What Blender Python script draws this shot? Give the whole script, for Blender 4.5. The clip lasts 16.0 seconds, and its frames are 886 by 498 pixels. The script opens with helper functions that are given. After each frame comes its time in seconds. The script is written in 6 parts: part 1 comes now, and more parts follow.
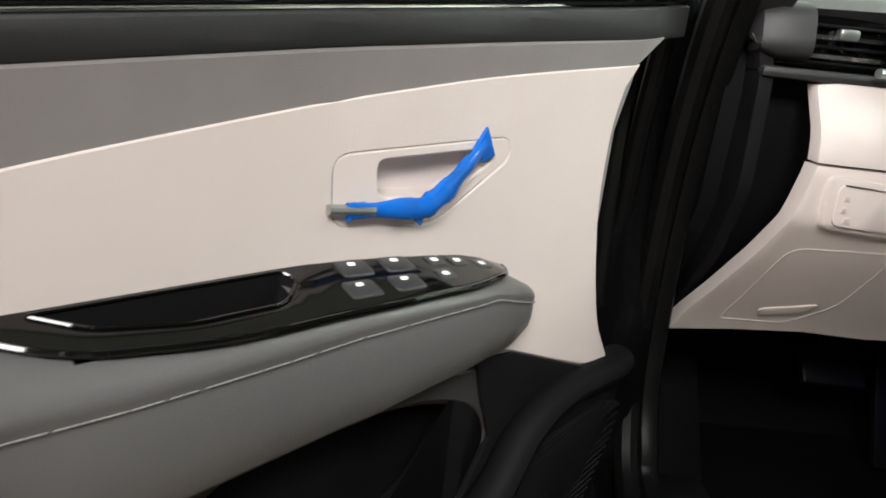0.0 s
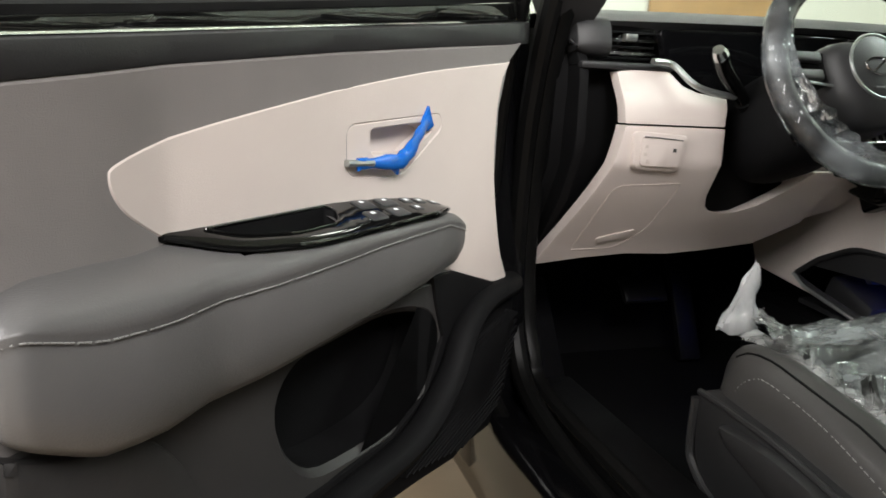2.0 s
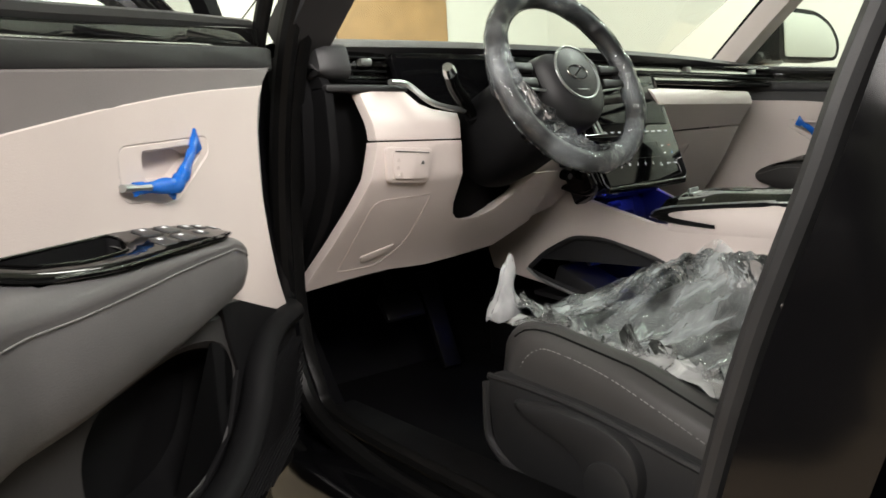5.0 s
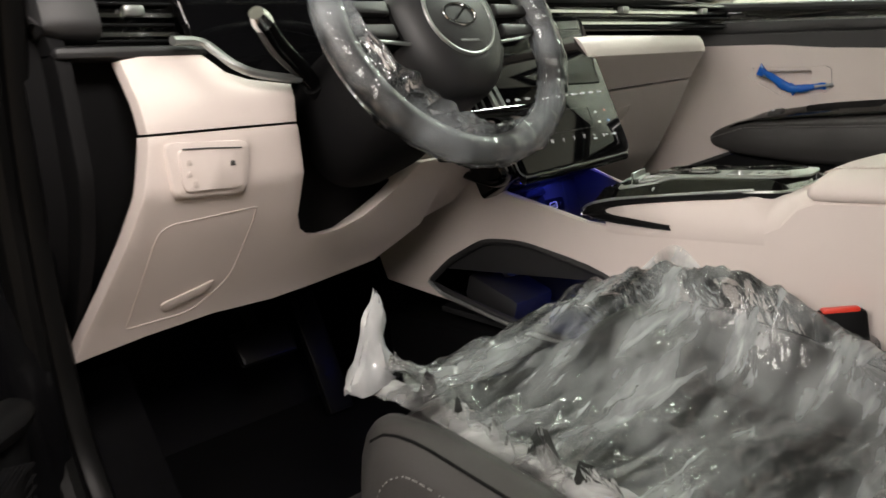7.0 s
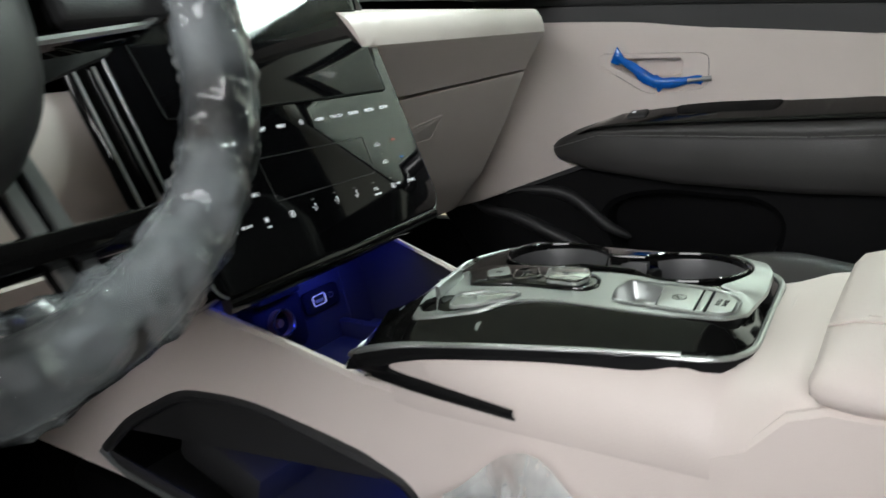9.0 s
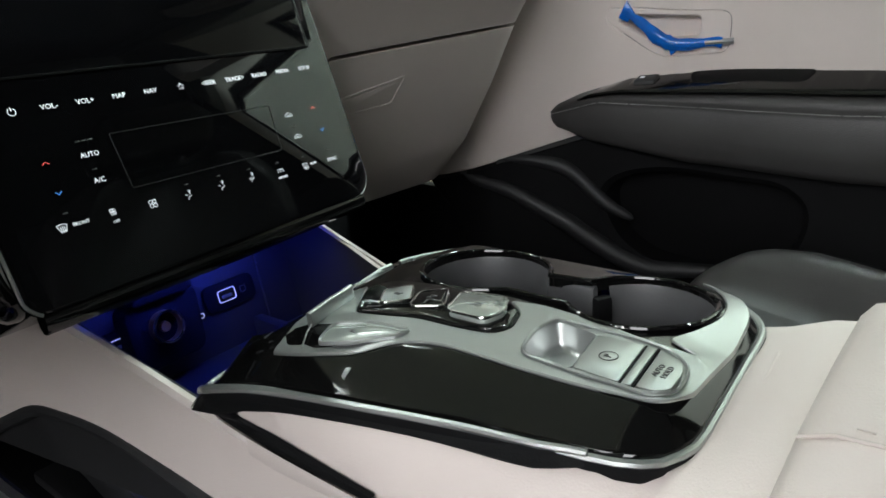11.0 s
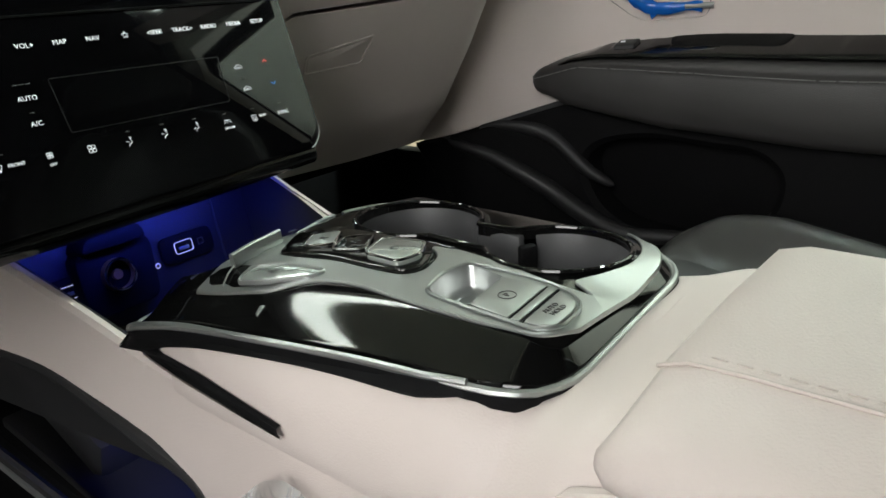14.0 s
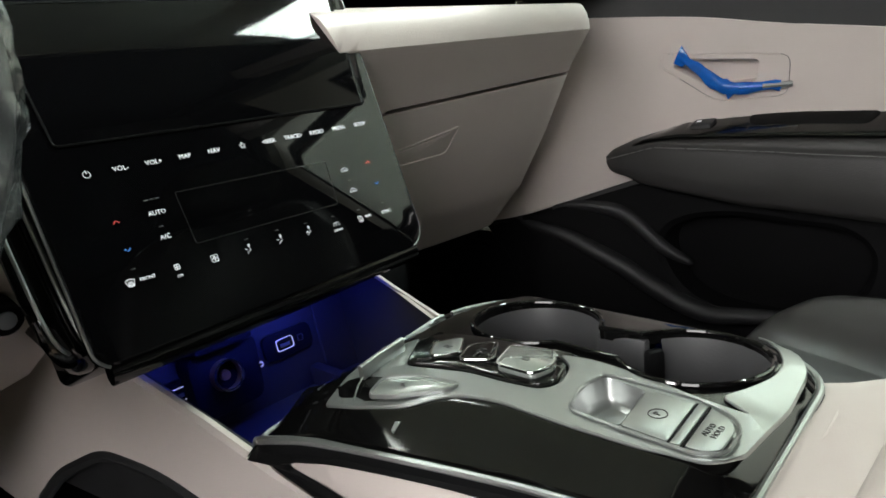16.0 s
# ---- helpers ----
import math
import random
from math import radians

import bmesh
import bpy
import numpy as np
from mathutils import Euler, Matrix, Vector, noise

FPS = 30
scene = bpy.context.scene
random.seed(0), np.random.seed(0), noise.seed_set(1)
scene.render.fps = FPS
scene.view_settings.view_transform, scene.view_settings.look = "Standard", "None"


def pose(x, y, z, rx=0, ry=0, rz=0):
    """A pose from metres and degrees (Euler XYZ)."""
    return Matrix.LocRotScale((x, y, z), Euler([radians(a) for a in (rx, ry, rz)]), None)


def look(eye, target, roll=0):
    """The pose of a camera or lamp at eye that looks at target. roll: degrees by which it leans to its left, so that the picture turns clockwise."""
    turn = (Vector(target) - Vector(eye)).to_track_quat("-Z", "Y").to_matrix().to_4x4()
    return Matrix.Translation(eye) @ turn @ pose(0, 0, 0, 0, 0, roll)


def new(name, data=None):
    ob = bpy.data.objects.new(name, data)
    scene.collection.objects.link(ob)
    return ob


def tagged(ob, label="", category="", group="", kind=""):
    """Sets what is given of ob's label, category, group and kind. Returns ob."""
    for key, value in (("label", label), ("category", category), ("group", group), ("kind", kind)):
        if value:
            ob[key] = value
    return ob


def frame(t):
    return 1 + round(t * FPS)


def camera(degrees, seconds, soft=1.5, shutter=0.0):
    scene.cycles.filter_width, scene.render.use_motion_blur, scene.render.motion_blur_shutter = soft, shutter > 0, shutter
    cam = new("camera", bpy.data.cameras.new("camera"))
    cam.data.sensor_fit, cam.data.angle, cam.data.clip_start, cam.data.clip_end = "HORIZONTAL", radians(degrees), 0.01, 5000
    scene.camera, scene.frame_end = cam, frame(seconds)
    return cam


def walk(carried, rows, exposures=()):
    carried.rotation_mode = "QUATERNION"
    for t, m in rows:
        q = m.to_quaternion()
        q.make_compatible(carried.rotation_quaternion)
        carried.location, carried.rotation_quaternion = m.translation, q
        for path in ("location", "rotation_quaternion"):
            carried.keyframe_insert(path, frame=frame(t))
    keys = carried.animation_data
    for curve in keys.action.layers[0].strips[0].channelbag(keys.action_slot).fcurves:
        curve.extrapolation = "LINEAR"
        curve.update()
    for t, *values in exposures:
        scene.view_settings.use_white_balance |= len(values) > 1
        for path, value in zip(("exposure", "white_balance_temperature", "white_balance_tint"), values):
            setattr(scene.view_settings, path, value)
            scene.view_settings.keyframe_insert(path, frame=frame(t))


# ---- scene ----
cam = camera(61.5, 16.0, soft=1.6, shutter=0.4)
PATH = [
    (0, (-1.0397, -0.6630, 0.9620), (-1.0275, 0.2978, 0.6849), 5.97),
    (0.5, (-1.0863, -0.7205, 0.9364), (-1.0429, 0.2420, 0.6685), 5.07),
    (1, (-1.1096, -0.7773, 0.9205), (-1.0093, 0.1857, 0.6704), 4.24),
    (1.5, (-1.1574, -0.8725, 0.9205), (-0.9846, 0.0846, 0.6878), 3.38),
    (2, (-1.2333, -0.9147, 0.9148), (-0.9581, 0.0231, 0.7031), 2.31),
    (2.5, (-1.3196, -0.9117, 0.8935), (-0.9366, -0.0083, 0.7009), 1.42),
    (3, (-1.3532, -0.9067, 0.8792), (-0.8876, -0.0381, 0.7095), 0.54),
    (3.5, (-1.3673, -0.8997, 0.8635), (-0.8383, -0.0649, 0.7110), -0.14),
    (4, (-1.3705, -0.8975, 0.8645), (-0.7950, -0.0916, 0.7254), -1.03),
    (4.5, (-1.3633, -0.8996, 0.8606), (-0.7554, -0.1168, 0.7277), -2.06),
    (7, (-0.9551, -0.6510, 0.8797), (-0.2968, 0.0759, 0.6838), -5.41),
    (7.5, (-0.8580, -0.5717, 0.8919), (-0.1319, 0.0809, 0.6751), -5.44),
    (8, (-0.6945, -0.4901, 0.8879), (0.0644, 0.1176, 0.6540), -5.60),
    (8.5, (-0.5593, -0.4196, 0.9152), (0.2070, 0.1681, 0.6555), -5.29),
    (9, (-0.4693, -0.3691, 0.9209), (0.3160, 0.1921, 0.6593), -5.58),
    (9.5, (-0.4009, -0.3659, 0.9338), (0.3907, 0.1778, 0.6549), -4.63),
    (12, (-0.2938, -0.3699, 0.9090), (0.4083, 0.2586, 0.5743), -3.54),
    (12.5, (-0.2897, -0.3859, 0.9156), (0.4084, 0.2491, 0.5849), -3.36),
    (13, (-0.2911, -0.3889, 0.9072), (0.4058, 0.2420, 0.5661), -3.30),
    (13.5, (-0.2911, -0.3981, 0.9044), (0.4141, 0.2181, 0.5536), -3.34),
    (14, (-0.2844, -0.4164, 0.9001), (0.4315, 0.1864, 0.5478), -3.57),
    (14.5, (-0.2849, -0.4101, 0.9042), (0.4370, 0.1935, 0.5657), -4.11),
    (15, (-0.2932, -0.3939, 0.9179), (0.4280, 0.2242, 0.6050), -4.62),
    (15.5, (-0.3031, -0.3787, 0.9240), (0.4093, 0.2618, 0.6371), -5.12),
    (16, (-0.3064, -0.3752, 0.9267), (0.3956, 0.2862, 0.6625), -5.54),
]
walk(cam, [(t, look(eye, target, roll)) for t, eye, target, roll in PATH], exposures=[(0, -0.08, 6500, 10), (1.0, -0.08, 6500, 10), (2.5, -0.15, 6600, 10), (4.5, -0.06, 6700, 11), (7.0, 0.0, 7000, 14), (7.5, 0.0, 7000, 14), (8.0, 0.04, 6750, 12), (8.5, 0.10, 6500, 10), (9.5, 0.06, 6150, 10), (12.0, 0.08, 6250, 10), (13.0, 0.08, 6500, 10), (14.0, 0.06, 6450, 9), (15.0, 0.08, 6200, 9), (16.0, 0.12, 6450, 11)])

# ---- world and lights: an indoor hall, area lamps added for its unseen ceiling panels ----
world = bpy.data.worlds.new("hall_air")
world.use_nodes = True
world.node_tree.nodes["Background"].inputs[0].default_value = (0.80, 0.86, 0.84, 1)
world.node_tree.nodes["Background"].inputs[1].default_value = 0.34
scene.world = world


def area_lamp(name, at, target, sx, sy, watts, colour=(1, 1, 1)):
    data = bpy.data.lights.new(name, "AREA")
    data.shape, data.size, data.size_y, data.energy, data.color = "RECTANGLE", sx, sy, watts, colour
    ob = new(name, data)
    ob.matrix_world = look(at, target)
    return ob


area_lamp("hall_fill", (-1.1, -3.3, 3.2), (-1.0, -0.4, 0.6), 1.8, 1.0, 205, (1.0, 0.97, 0.955))
# added side fill at head height, lighting the cabin through the door opening
area_lamp("hall_fill", (-3.0, -0.95, 2.15), (-0.4, 0.0, 0.75), 2.6, 1.3, 110, (1.0, 0.985, 0.965))
# added out of view, only to brighten the wall ahead of the car
area_lamp("hall_fill", (0.2, 2.2, 3.3), (0.2, 3.5, 1.2), 3.2, 0.6, 85, (0.97, 1.0, 0.93))
# added out of view: brightens the passenger trim through the far window
area_lamp("hall_fill", (2.2, -0.45, 3.3), (0.35, 0.10, 0.9), 1.4, 0.4, 75, (0.88, 1.0, 0.92))
# added to brighten the wall that the touch panel mirrors
area_lamp("hall_fill", (2.3, -0.6, 3.3), (3.4, -0.6, 1.3), 2.6, 0.6, 95, (0.86, 1.0, 0.92))
area_lamp("well_glow", (0.0, 0.112, 0.742), (0.0, 0.165, 0.675), 0.17, 0.01, 0.30, (0.04, 0.07, 1.0))
area_lamp("tray_glow", (0.0, -0.02, 0.612), (0.0, 0.02, 0.5), 0.10, 0.02, 0.35, (0.03, 0.08, 1.0))


# ---- materials ----
def material(name, colour, rough=0.5, metal=0.0, vary=0.12, scale=18.0, bump=0.0, bump_scale=400.0, coat=0.0, spec=0.5, spots=0.0):
    """A surface with tone drifting at two scales and a fine relief."""
    m = bpy.data.materials.new(name)
    m.use_nodes = True
    nt = m.node_tree
    b = nt.nodes["Principled BSDF"]
    b.inputs["Metallic"].default_value = metal
    b.inputs["Coat Weight"].default_value = coat
    b.inputs["Coat Roughness"].default_value = 0.03
    b.inputs["Specular IOR Level"].default_value = spec
    tc = nt.nodes.new("ShaderNodeTexCoord")
    n1, n2 = nt.nodes.new("ShaderNodeTexNoise"), nt.nodes.new("ShaderNodeTexNoise")
    n1.inputs["Scale"].default_value, n1.inputs["Detail"].default_value = scale, 4
    n2.inputs["Scale"].default_value, n2.inputs["Detail"].default_value = bump_scale, 3
    for n in (n1, n2):
        nt.links.new(tc.outputs["Object"], n.inputs["Vector"])
    mix = nt.nodes.new("ShaderNodeMix")
    mix.data_type = "RGBA"
    mix.inputs[6].default_value = (*[c * (1 - vary) for c in colour], 1)
    mix.inputs[7].default_value = (*[min(1, c * (1 + vary)) for c in colour], 1)
    nt.links.new(n1.outputs["Fac"], mix.inputs[0])
    nt.links.new(mix.outputs[2], b.inputs["Base Color"])
    r = nt.nodes.new("ShaderNodeMapRange")
    r.inputs[3].default_value, r.inputs[4].default_value = max(0.02, rough * 0.82), min(1, rough * 1.18)
    nt.links.new(n1.outputs["Fac"], r.inputs[0])
    nt.links.new(r.outputs[0], b.inputs["Roughness"])
    if bump:
        bp = nt.nodes.new("ShaderNodeBump")
        bp.inputs["Strength"].default_value, bp.inputs["Distance"].default_value = bump, 0.0006
        nt.links.new(n2.outputs["Fac"], bp.inputs["Height"])
        nt.links.new(bp.outputs["Normal"], b.inputs["Normal"])
    return m


def woven(name, colour, rough, scale, bump):
    """A fine cloth-like grain."""
    return material(name, colour, rough, vary=0.10, scale=24, bump=bump, bump_scale=scale, spec=0.3)


def glass(name, colour=(1, 1, 1), rough=0.0, alpha=1.0):
    m = bpy.data.materials.new(name)
    m.use_nodes = True
    b = m.node_tree.nodes["Principled BSDF"]
    b.inputs["Base Color"].default_value = (*colour, 1)
    b.inputs["Roughness"].default_value = rough
    b.inputs["Transmission Weight"].default_value = 1.0
    b.inputs["IOR"].default_value = 1.45
    return m


def film_sheet(name, tint, milky, scale, sharp=0.5):
    """Thin clear plastic: see-through, milky creases, fold highlights painted in white, glossy crumpled skin."""
    m = bpy.data.materials.new(name)
    m.use_nodes = True
    nt = m.node_tree
    nt.nodes.remove(nt.nodes["Principled BSDF"])
    out_ = nt.nodes["Material Output"]
    tc, mp = nt.nodes.new("ShaderNodeTexCoord"), nt.nodes.new("ShaderNodeMapping")
    mp.inputs["Scale"].default_value = scale
    mp.inputs["Rotation"].default_value = (0, 0, 0.35)
    nt.links.new(tc.outputs["Object"], mp.inputs["Vector"])
    n2 = nt.nodes.new("ShaderNodeTexNoise")
    n2.inputs["Scale"].default_value, n2.inputs["Detail"].default_value = 0.45, 4
    nt.links.new(mp.outputs["Vector"], n2.inputs["Vector"])
    warp = nt.nodes.new("ShaderNodeVectorMath")
    warp.operation = "MULTIPLY_ADD"
    warp.inputs[1].default_value = (1.3, 1.3, 1.3)
    nt.links.new(n2.outputs["Color"], warp.inputs[0])
    nt.links.new(mp.outputs["Vector"], warp.inputs[2])
    facets = []
    for scale_, feature in ((0.8, "F1"), (2.3, "F1")):
        v = nt.nodes.new("ShaderNodeTexVoronoi")
        v.feature = feature
        v.inputs["Scale"].default_value = scale_
        nt.links.new(warp.outputs[0], v.inputs["Vector"])
        facets.append(v)
    hs = nt.nodes.new("ShaderNodeMath")
    hs.operation = "MULTIPLY_ADD"
    hs.inputs[1].default_value = 0.35
    nt.links.new(facets[1].outputs["Distance"], hs.inputs[0])
    nt.links.new(facets[0].outputs["Distance"], hs.inputs[2])
    bp = nt.nodes.new("ShaderNodeBump")
    bp.inputs["Strength"].default_value, bp.inputs["Distance"].default_value = sharp, 0.007
    nt.links.new(hs.outputs[0], bp.inputs["Height"])
    mp2, n3 = nt.nodes.new("ShaderNodeMapping"), nt.nodes.new("ShaderNodeTexNoise")
    mp2.inputs["Scale"].default_value = (0.35, 1.5, 1.0)
    n3.inputs["Scale"].default_value, n3.inputs["Detail"].default_value, n3.inputs["Distortion"].default_value = 1.0, 3.0, 0.4
    nt.links.new(mp.outputs["Vector"], mp2.inputs["Vector"])
    nt.links.new(mp2.outputs["Vector"], n3.inputs["Vector"])
    # white streaks: milky creases and highlights along folds, put into the colour
    crease_glint = nt.nodes.new("ShaderNodeMapRange")
    crease_glint.inputs[1].default_value, crease_glint.inputs[2].default_value = 0.57, 0.70
    nt.links.new(n3.outputs["Fac"], crease_glint.inputs[0])
    haze = nt.nodes.new("ShaderNodeMapRange")
    haze.inputs[1].default_value, haze.inputs[2].default_value = 0.40, 0.66
    haze.inputs[3].default_value, haze.inputs[4].default_value = milky * 0.08, milky * 0.95
    nt.links.new(n2.outputs["Fac"], haze.inputs[0])
    cm, mr = nt.nodes.new("ShaderNodeMath"), nt.nodes.new("ShaderNodeMath")
    cm.operation = "MULTIPLY"
    cm.inputs[1].default_value = milky * 0.45
    mr.operation = "ADD"
    mr.use_clamp = True
    nt.links.new(crease_glint.outputs[0], cm.inputs[0])
    nt.links.new(cm.outputs[0], mr.inputs[0])
    nt.links.new(haze.outputs[0], mr.inputs[1])
    tr, df, gl = nt.nodes.new("ShaderNodeBsdfTransparent"), nt.nodes.new("ShaderNodeBsdfDiffuse"), nt.nodes.new("ShaderNodeBsdfGlossy")
    tr.inputs["Color"].default_value = (0.96, 0.97, 0.97, 1)
    df.inputs["Color"].default_value = (*tint, 1)
    gl.inputs["Roughness"].default_value = 0.09
    m1, m2 = nt.nodes.new("ShaderNodeMixShader"), nt.nodes.new("ShaderNodeMixShader")
    nt.links.new(mr.outputs[0], m1.inputs[0])
    nt.links.new(tr.outputs[0], m1.inputs[1])
    nt.links.new(df.outputs[0], m1.inputs[2])
    fr = nt.nodes.new("ShaderNodeFresnel")
    fr.inputs["IOR"].default_value = 1.55
    nt.links.new(bp.outputs["Normal"], fr.inputs["Normal"])
    nt.links.new(bp.outputs["Normal"], gl.inputs["Normal"])
    nt.links.new(fr.outputs[0], m2.inputs[0])
    nt.links.new(m1.outputs[0], m2.inputs[1])
    nt.links.new(gl.outputs[0], m2.inputs[2])
    nt.links.new(m2.outputs[0], out_.inputs["Surface"])
    return m


def glow(name, colour, strength):
    m = bpy.data.materials.new(name)
    m.use_nodes = True
    b = m.node_tree.nodes["Principled BSDF"]
    b.inputs["Base Color"].default_value = (*colour, 1)
    b.inputs["Emission Color"].default_value = (*colour, 1)
    b.inputs["Emission Strength"].default_value = strength
    return m


CREAM = material("cream_plastic", (0.65, 0.575, 0.54), 0.46, bump=0.25, bump_scale=900, vary=0.03)
CREAM_SKIN = material("cream_leatherette", (0.65, 0.575, 0.54), 0.42, bump=0.5, bump_scale=700, vary=0.04)
CREAM_IN = material("cream_recess", (0.56, 0.49, 0.455), 0.5, bump=0.2, bump_scale=900, vary=0.04)
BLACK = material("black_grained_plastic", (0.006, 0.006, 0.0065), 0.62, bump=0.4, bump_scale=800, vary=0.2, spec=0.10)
CHAR = material("charcoal_plastic", (0.020, 0.020, 0.021), 0.5, bump=0.35, bump_scale=700, vary=0.15)
GREY = woven("grey_fabric_panel", (0.21, 0.195, 0.19), 0.75, 1000, 1.0)
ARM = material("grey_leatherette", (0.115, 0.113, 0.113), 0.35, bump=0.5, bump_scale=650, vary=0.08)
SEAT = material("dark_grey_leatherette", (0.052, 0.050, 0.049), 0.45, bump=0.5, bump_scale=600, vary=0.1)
SEAT_IN = woven("perforated_seat_centre", (0.05, 0.05, 0.05), 0.6, 900, 0.8)
GLOSS = material("piano_black", (0.004, 0.004, 0.004), 0.05, vary=0.05)
RUBBER = material("black_rubber", (0.004, 0.004, 0.004), 0.42, bump=0.3, bump_scale=300, vary=0.25, spec=0.14)
PAINT = material("black_car_paint", (0.003, 0.003, 0.0035), 0.12, vary=0.1, spec=0.4)
CARPET = material("black_carpet", (0.006, 0.006, 0.0065), 0.95, bump=1.0, bump_scale=350, vary=0.35, scale=60, spec=0.03)
SILVER = material("satin_silver", (0.42, 0.44, 0.43), 0.34, metal=0.85, vary=0.04)
CHROME = material("chrome", (0.72, 0.72, 0.72), 0.12, metal=1.0, vary=0.03)
THREAD = material("pale_grey_thread", (0.24, 0.24, 0.235), 0.8, vary=0.1)
TAPE = material("blue_protective_film", (0.008, 0.12, 0.52), 0.13, vary=0.25, scale=60, bump=0.6, bump_scale=90)
SCREEN = material("black_screen_glass", (0.003, 0.003, 0.0035), 0.04, coat=0.0, vary=0.05, spec=0.25)
SWITCH = material("grey_switch_cap", (0.034, 0.034, 0.036), 0.35, vary=0.06)
PRINT = glow("white_print", (0.85, 0.87, 0.9), 0.42)
FAINT = material("faint_outline", (0.012, 0.012, 0.012), 0.3)
PRINT_RED = glow("red_print", (0.9, 0.12, 0.1), 0.5)
PRINT_BLUE = glow("blue_print", (0.1, 0.35, 0.95), 0.5)
DIM = material("grey_print", (0.045, 0.045, 0.045), 0.4)
# kept dark: the shade under the driver's armrest is put into this grey
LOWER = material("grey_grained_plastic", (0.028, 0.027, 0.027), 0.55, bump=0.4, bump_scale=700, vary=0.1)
FILM = film_sheet("clear_plastic_film", (0.84, 0.90, 0.91), 0.42, (13, 52, 30), 0.8)
FILM_THIN = film_sheet("clear_wheel_wrap", (0.80, 0.88, 0.93), 0.24, (32, 32, 32), 0.7)
GLASS = glass("window_glass", (0.92, 0.97, 0.95))
WALL = material("pale_painted_wall", (0.74, 0.75, 0.68), 0.8, vary=0.05, scale=2, bump=0.2, bump_scale=90)
# unseen ceiling: its grey is set to hold down reflections and keep some fill
CEILING = material("unseen_hall_ceiling", (0.27, 0.29, 0.26), 0.8, vary=0.1, scale=2)
WOOD = material("tan_wood", (0.40, 0.24, 0.10), 0.5, vary=0.35, scale=7)
GROUND = material("tan_hall_floor", (0.34, 0.26, 0.18), 0.35, vary=0.25, scale=5, bump=0.2, bump_scale=60)


# ---- mesh helpers ----
def finish(name, bm, mat, smooth=True, angle=35):
    bmesh.ops.recalc_face_normals(bm, faces=bm.faces)
    me = bpy.data.meshes.new(name)
    bm.to_mesh(me)
    bm.free()
    me.materials.append(mat)
    if smooth:
        me.shade_smooth()
        me.set_sharp_from_angle(angle=radians(angle))
    return me


def thing(name, label, category, at=(0, 0, 0), group="", kind="", turn=0.0):
    ob = new(name)
    ob.matrix_world = pose(*at, 0, 0, turn)
    return tagged(ob, label, category, group, kind)


def part(name, bm, mat, parent, label="", smooth=True, angle=35):
    ob = new(name, finish(name, bm, mat, smooth, angle))
    ob.parent = parent
    return tagged(ob, label)


def spline(pts, n, closed=False):
    """Catmull-Rom through points of any dimension, n steps a span."""
    p = [np.array(q, float) for q in pts]
    out, m = [], len(p)
    for i in range(m if closed else m - 1):
        if closed:
            a, b, c, d = p[i - 1], p[i], p[(i + 1) % m], p[(i + 2) % m]
        else:
            a, b, c, d = p[max(i - 1, 0)], p[i], p[i + 1], p[min(i + 2, m - 1)]
        for k in range(n):
            t = k / n
            out.append(0.5 * (2 * b + (c - a) * t + (2 * a - 5 * b + 4 * c - d) * t * t + (3 * b - a - 3 * c + d) * t ** 3))
    if not closed:
        out.append(p[-1])
    return out


def rounded(pts, r, n=5):
    """A closed 2D outline with its corners rounded; r may be one radius or one for each corner."""
    out, m = [], len(pts)
    for i in range(m):
        p = np.array(pts[i], float)
        a, b = np.array(pts[i - 1], float) - p, np.array(pts[(i + 1) % m], float) - p
        la, lb = np.linalg.norm(a), np.linalg.norm(b)
        rr = r[i] if isinstance(r, (list, tuple)) else r
        k = min(rr, la * 0.48, lb * 0.48)
        s, e = p + a / la * k, p + b / lb * k
        for j in range(n + 1):
            t = j / n
            out.append(tuple((1 - t) ** 2 * s + 2 * t * (1 - t) * p + t * t * e))
    return out


def area2(o):
    return sum(a[0] * b[1] - b[0] * a[1] for a, b in zip(o, o[1:] + o[:1])) / 2


def inset(outline, d):
    """The outline moved inwards by d."""
    o = [np.array(p[:2], float) for p in outline]
    s = 1 if area2([tuple(p) for p in o]) > 0 else -1
    res = []
    for i in range(len(o)):
        a, b = o[i] - o[i - 1], o[(i + 1) % len(o)] - o[i]
        t = a / (np.linalg.norm(a) + 1e-9) + b / (np.linalg.norm(b) + 1e-9)
        t /= np.linalg.norm(t) + 1e-9
        res.append(o[i] + d * s * np.array([-t[1], t[0]]))
    return res


def laid(bm, f, cuts):
    """Cuts a flat-laid mesh across at the given local x, then lays it in place, so that it follows a curve."""
    for x in cuts:
        bmesh.ops.bisect_plane(bm, geom=bm.verts[:] + bm.edges[:] + bm.faces[:], plane_co=(float(x), 0, 0), plane_no=(1, 0, 0))
    for v in bm.verts:
        v.co = f(v.co)
    return bm


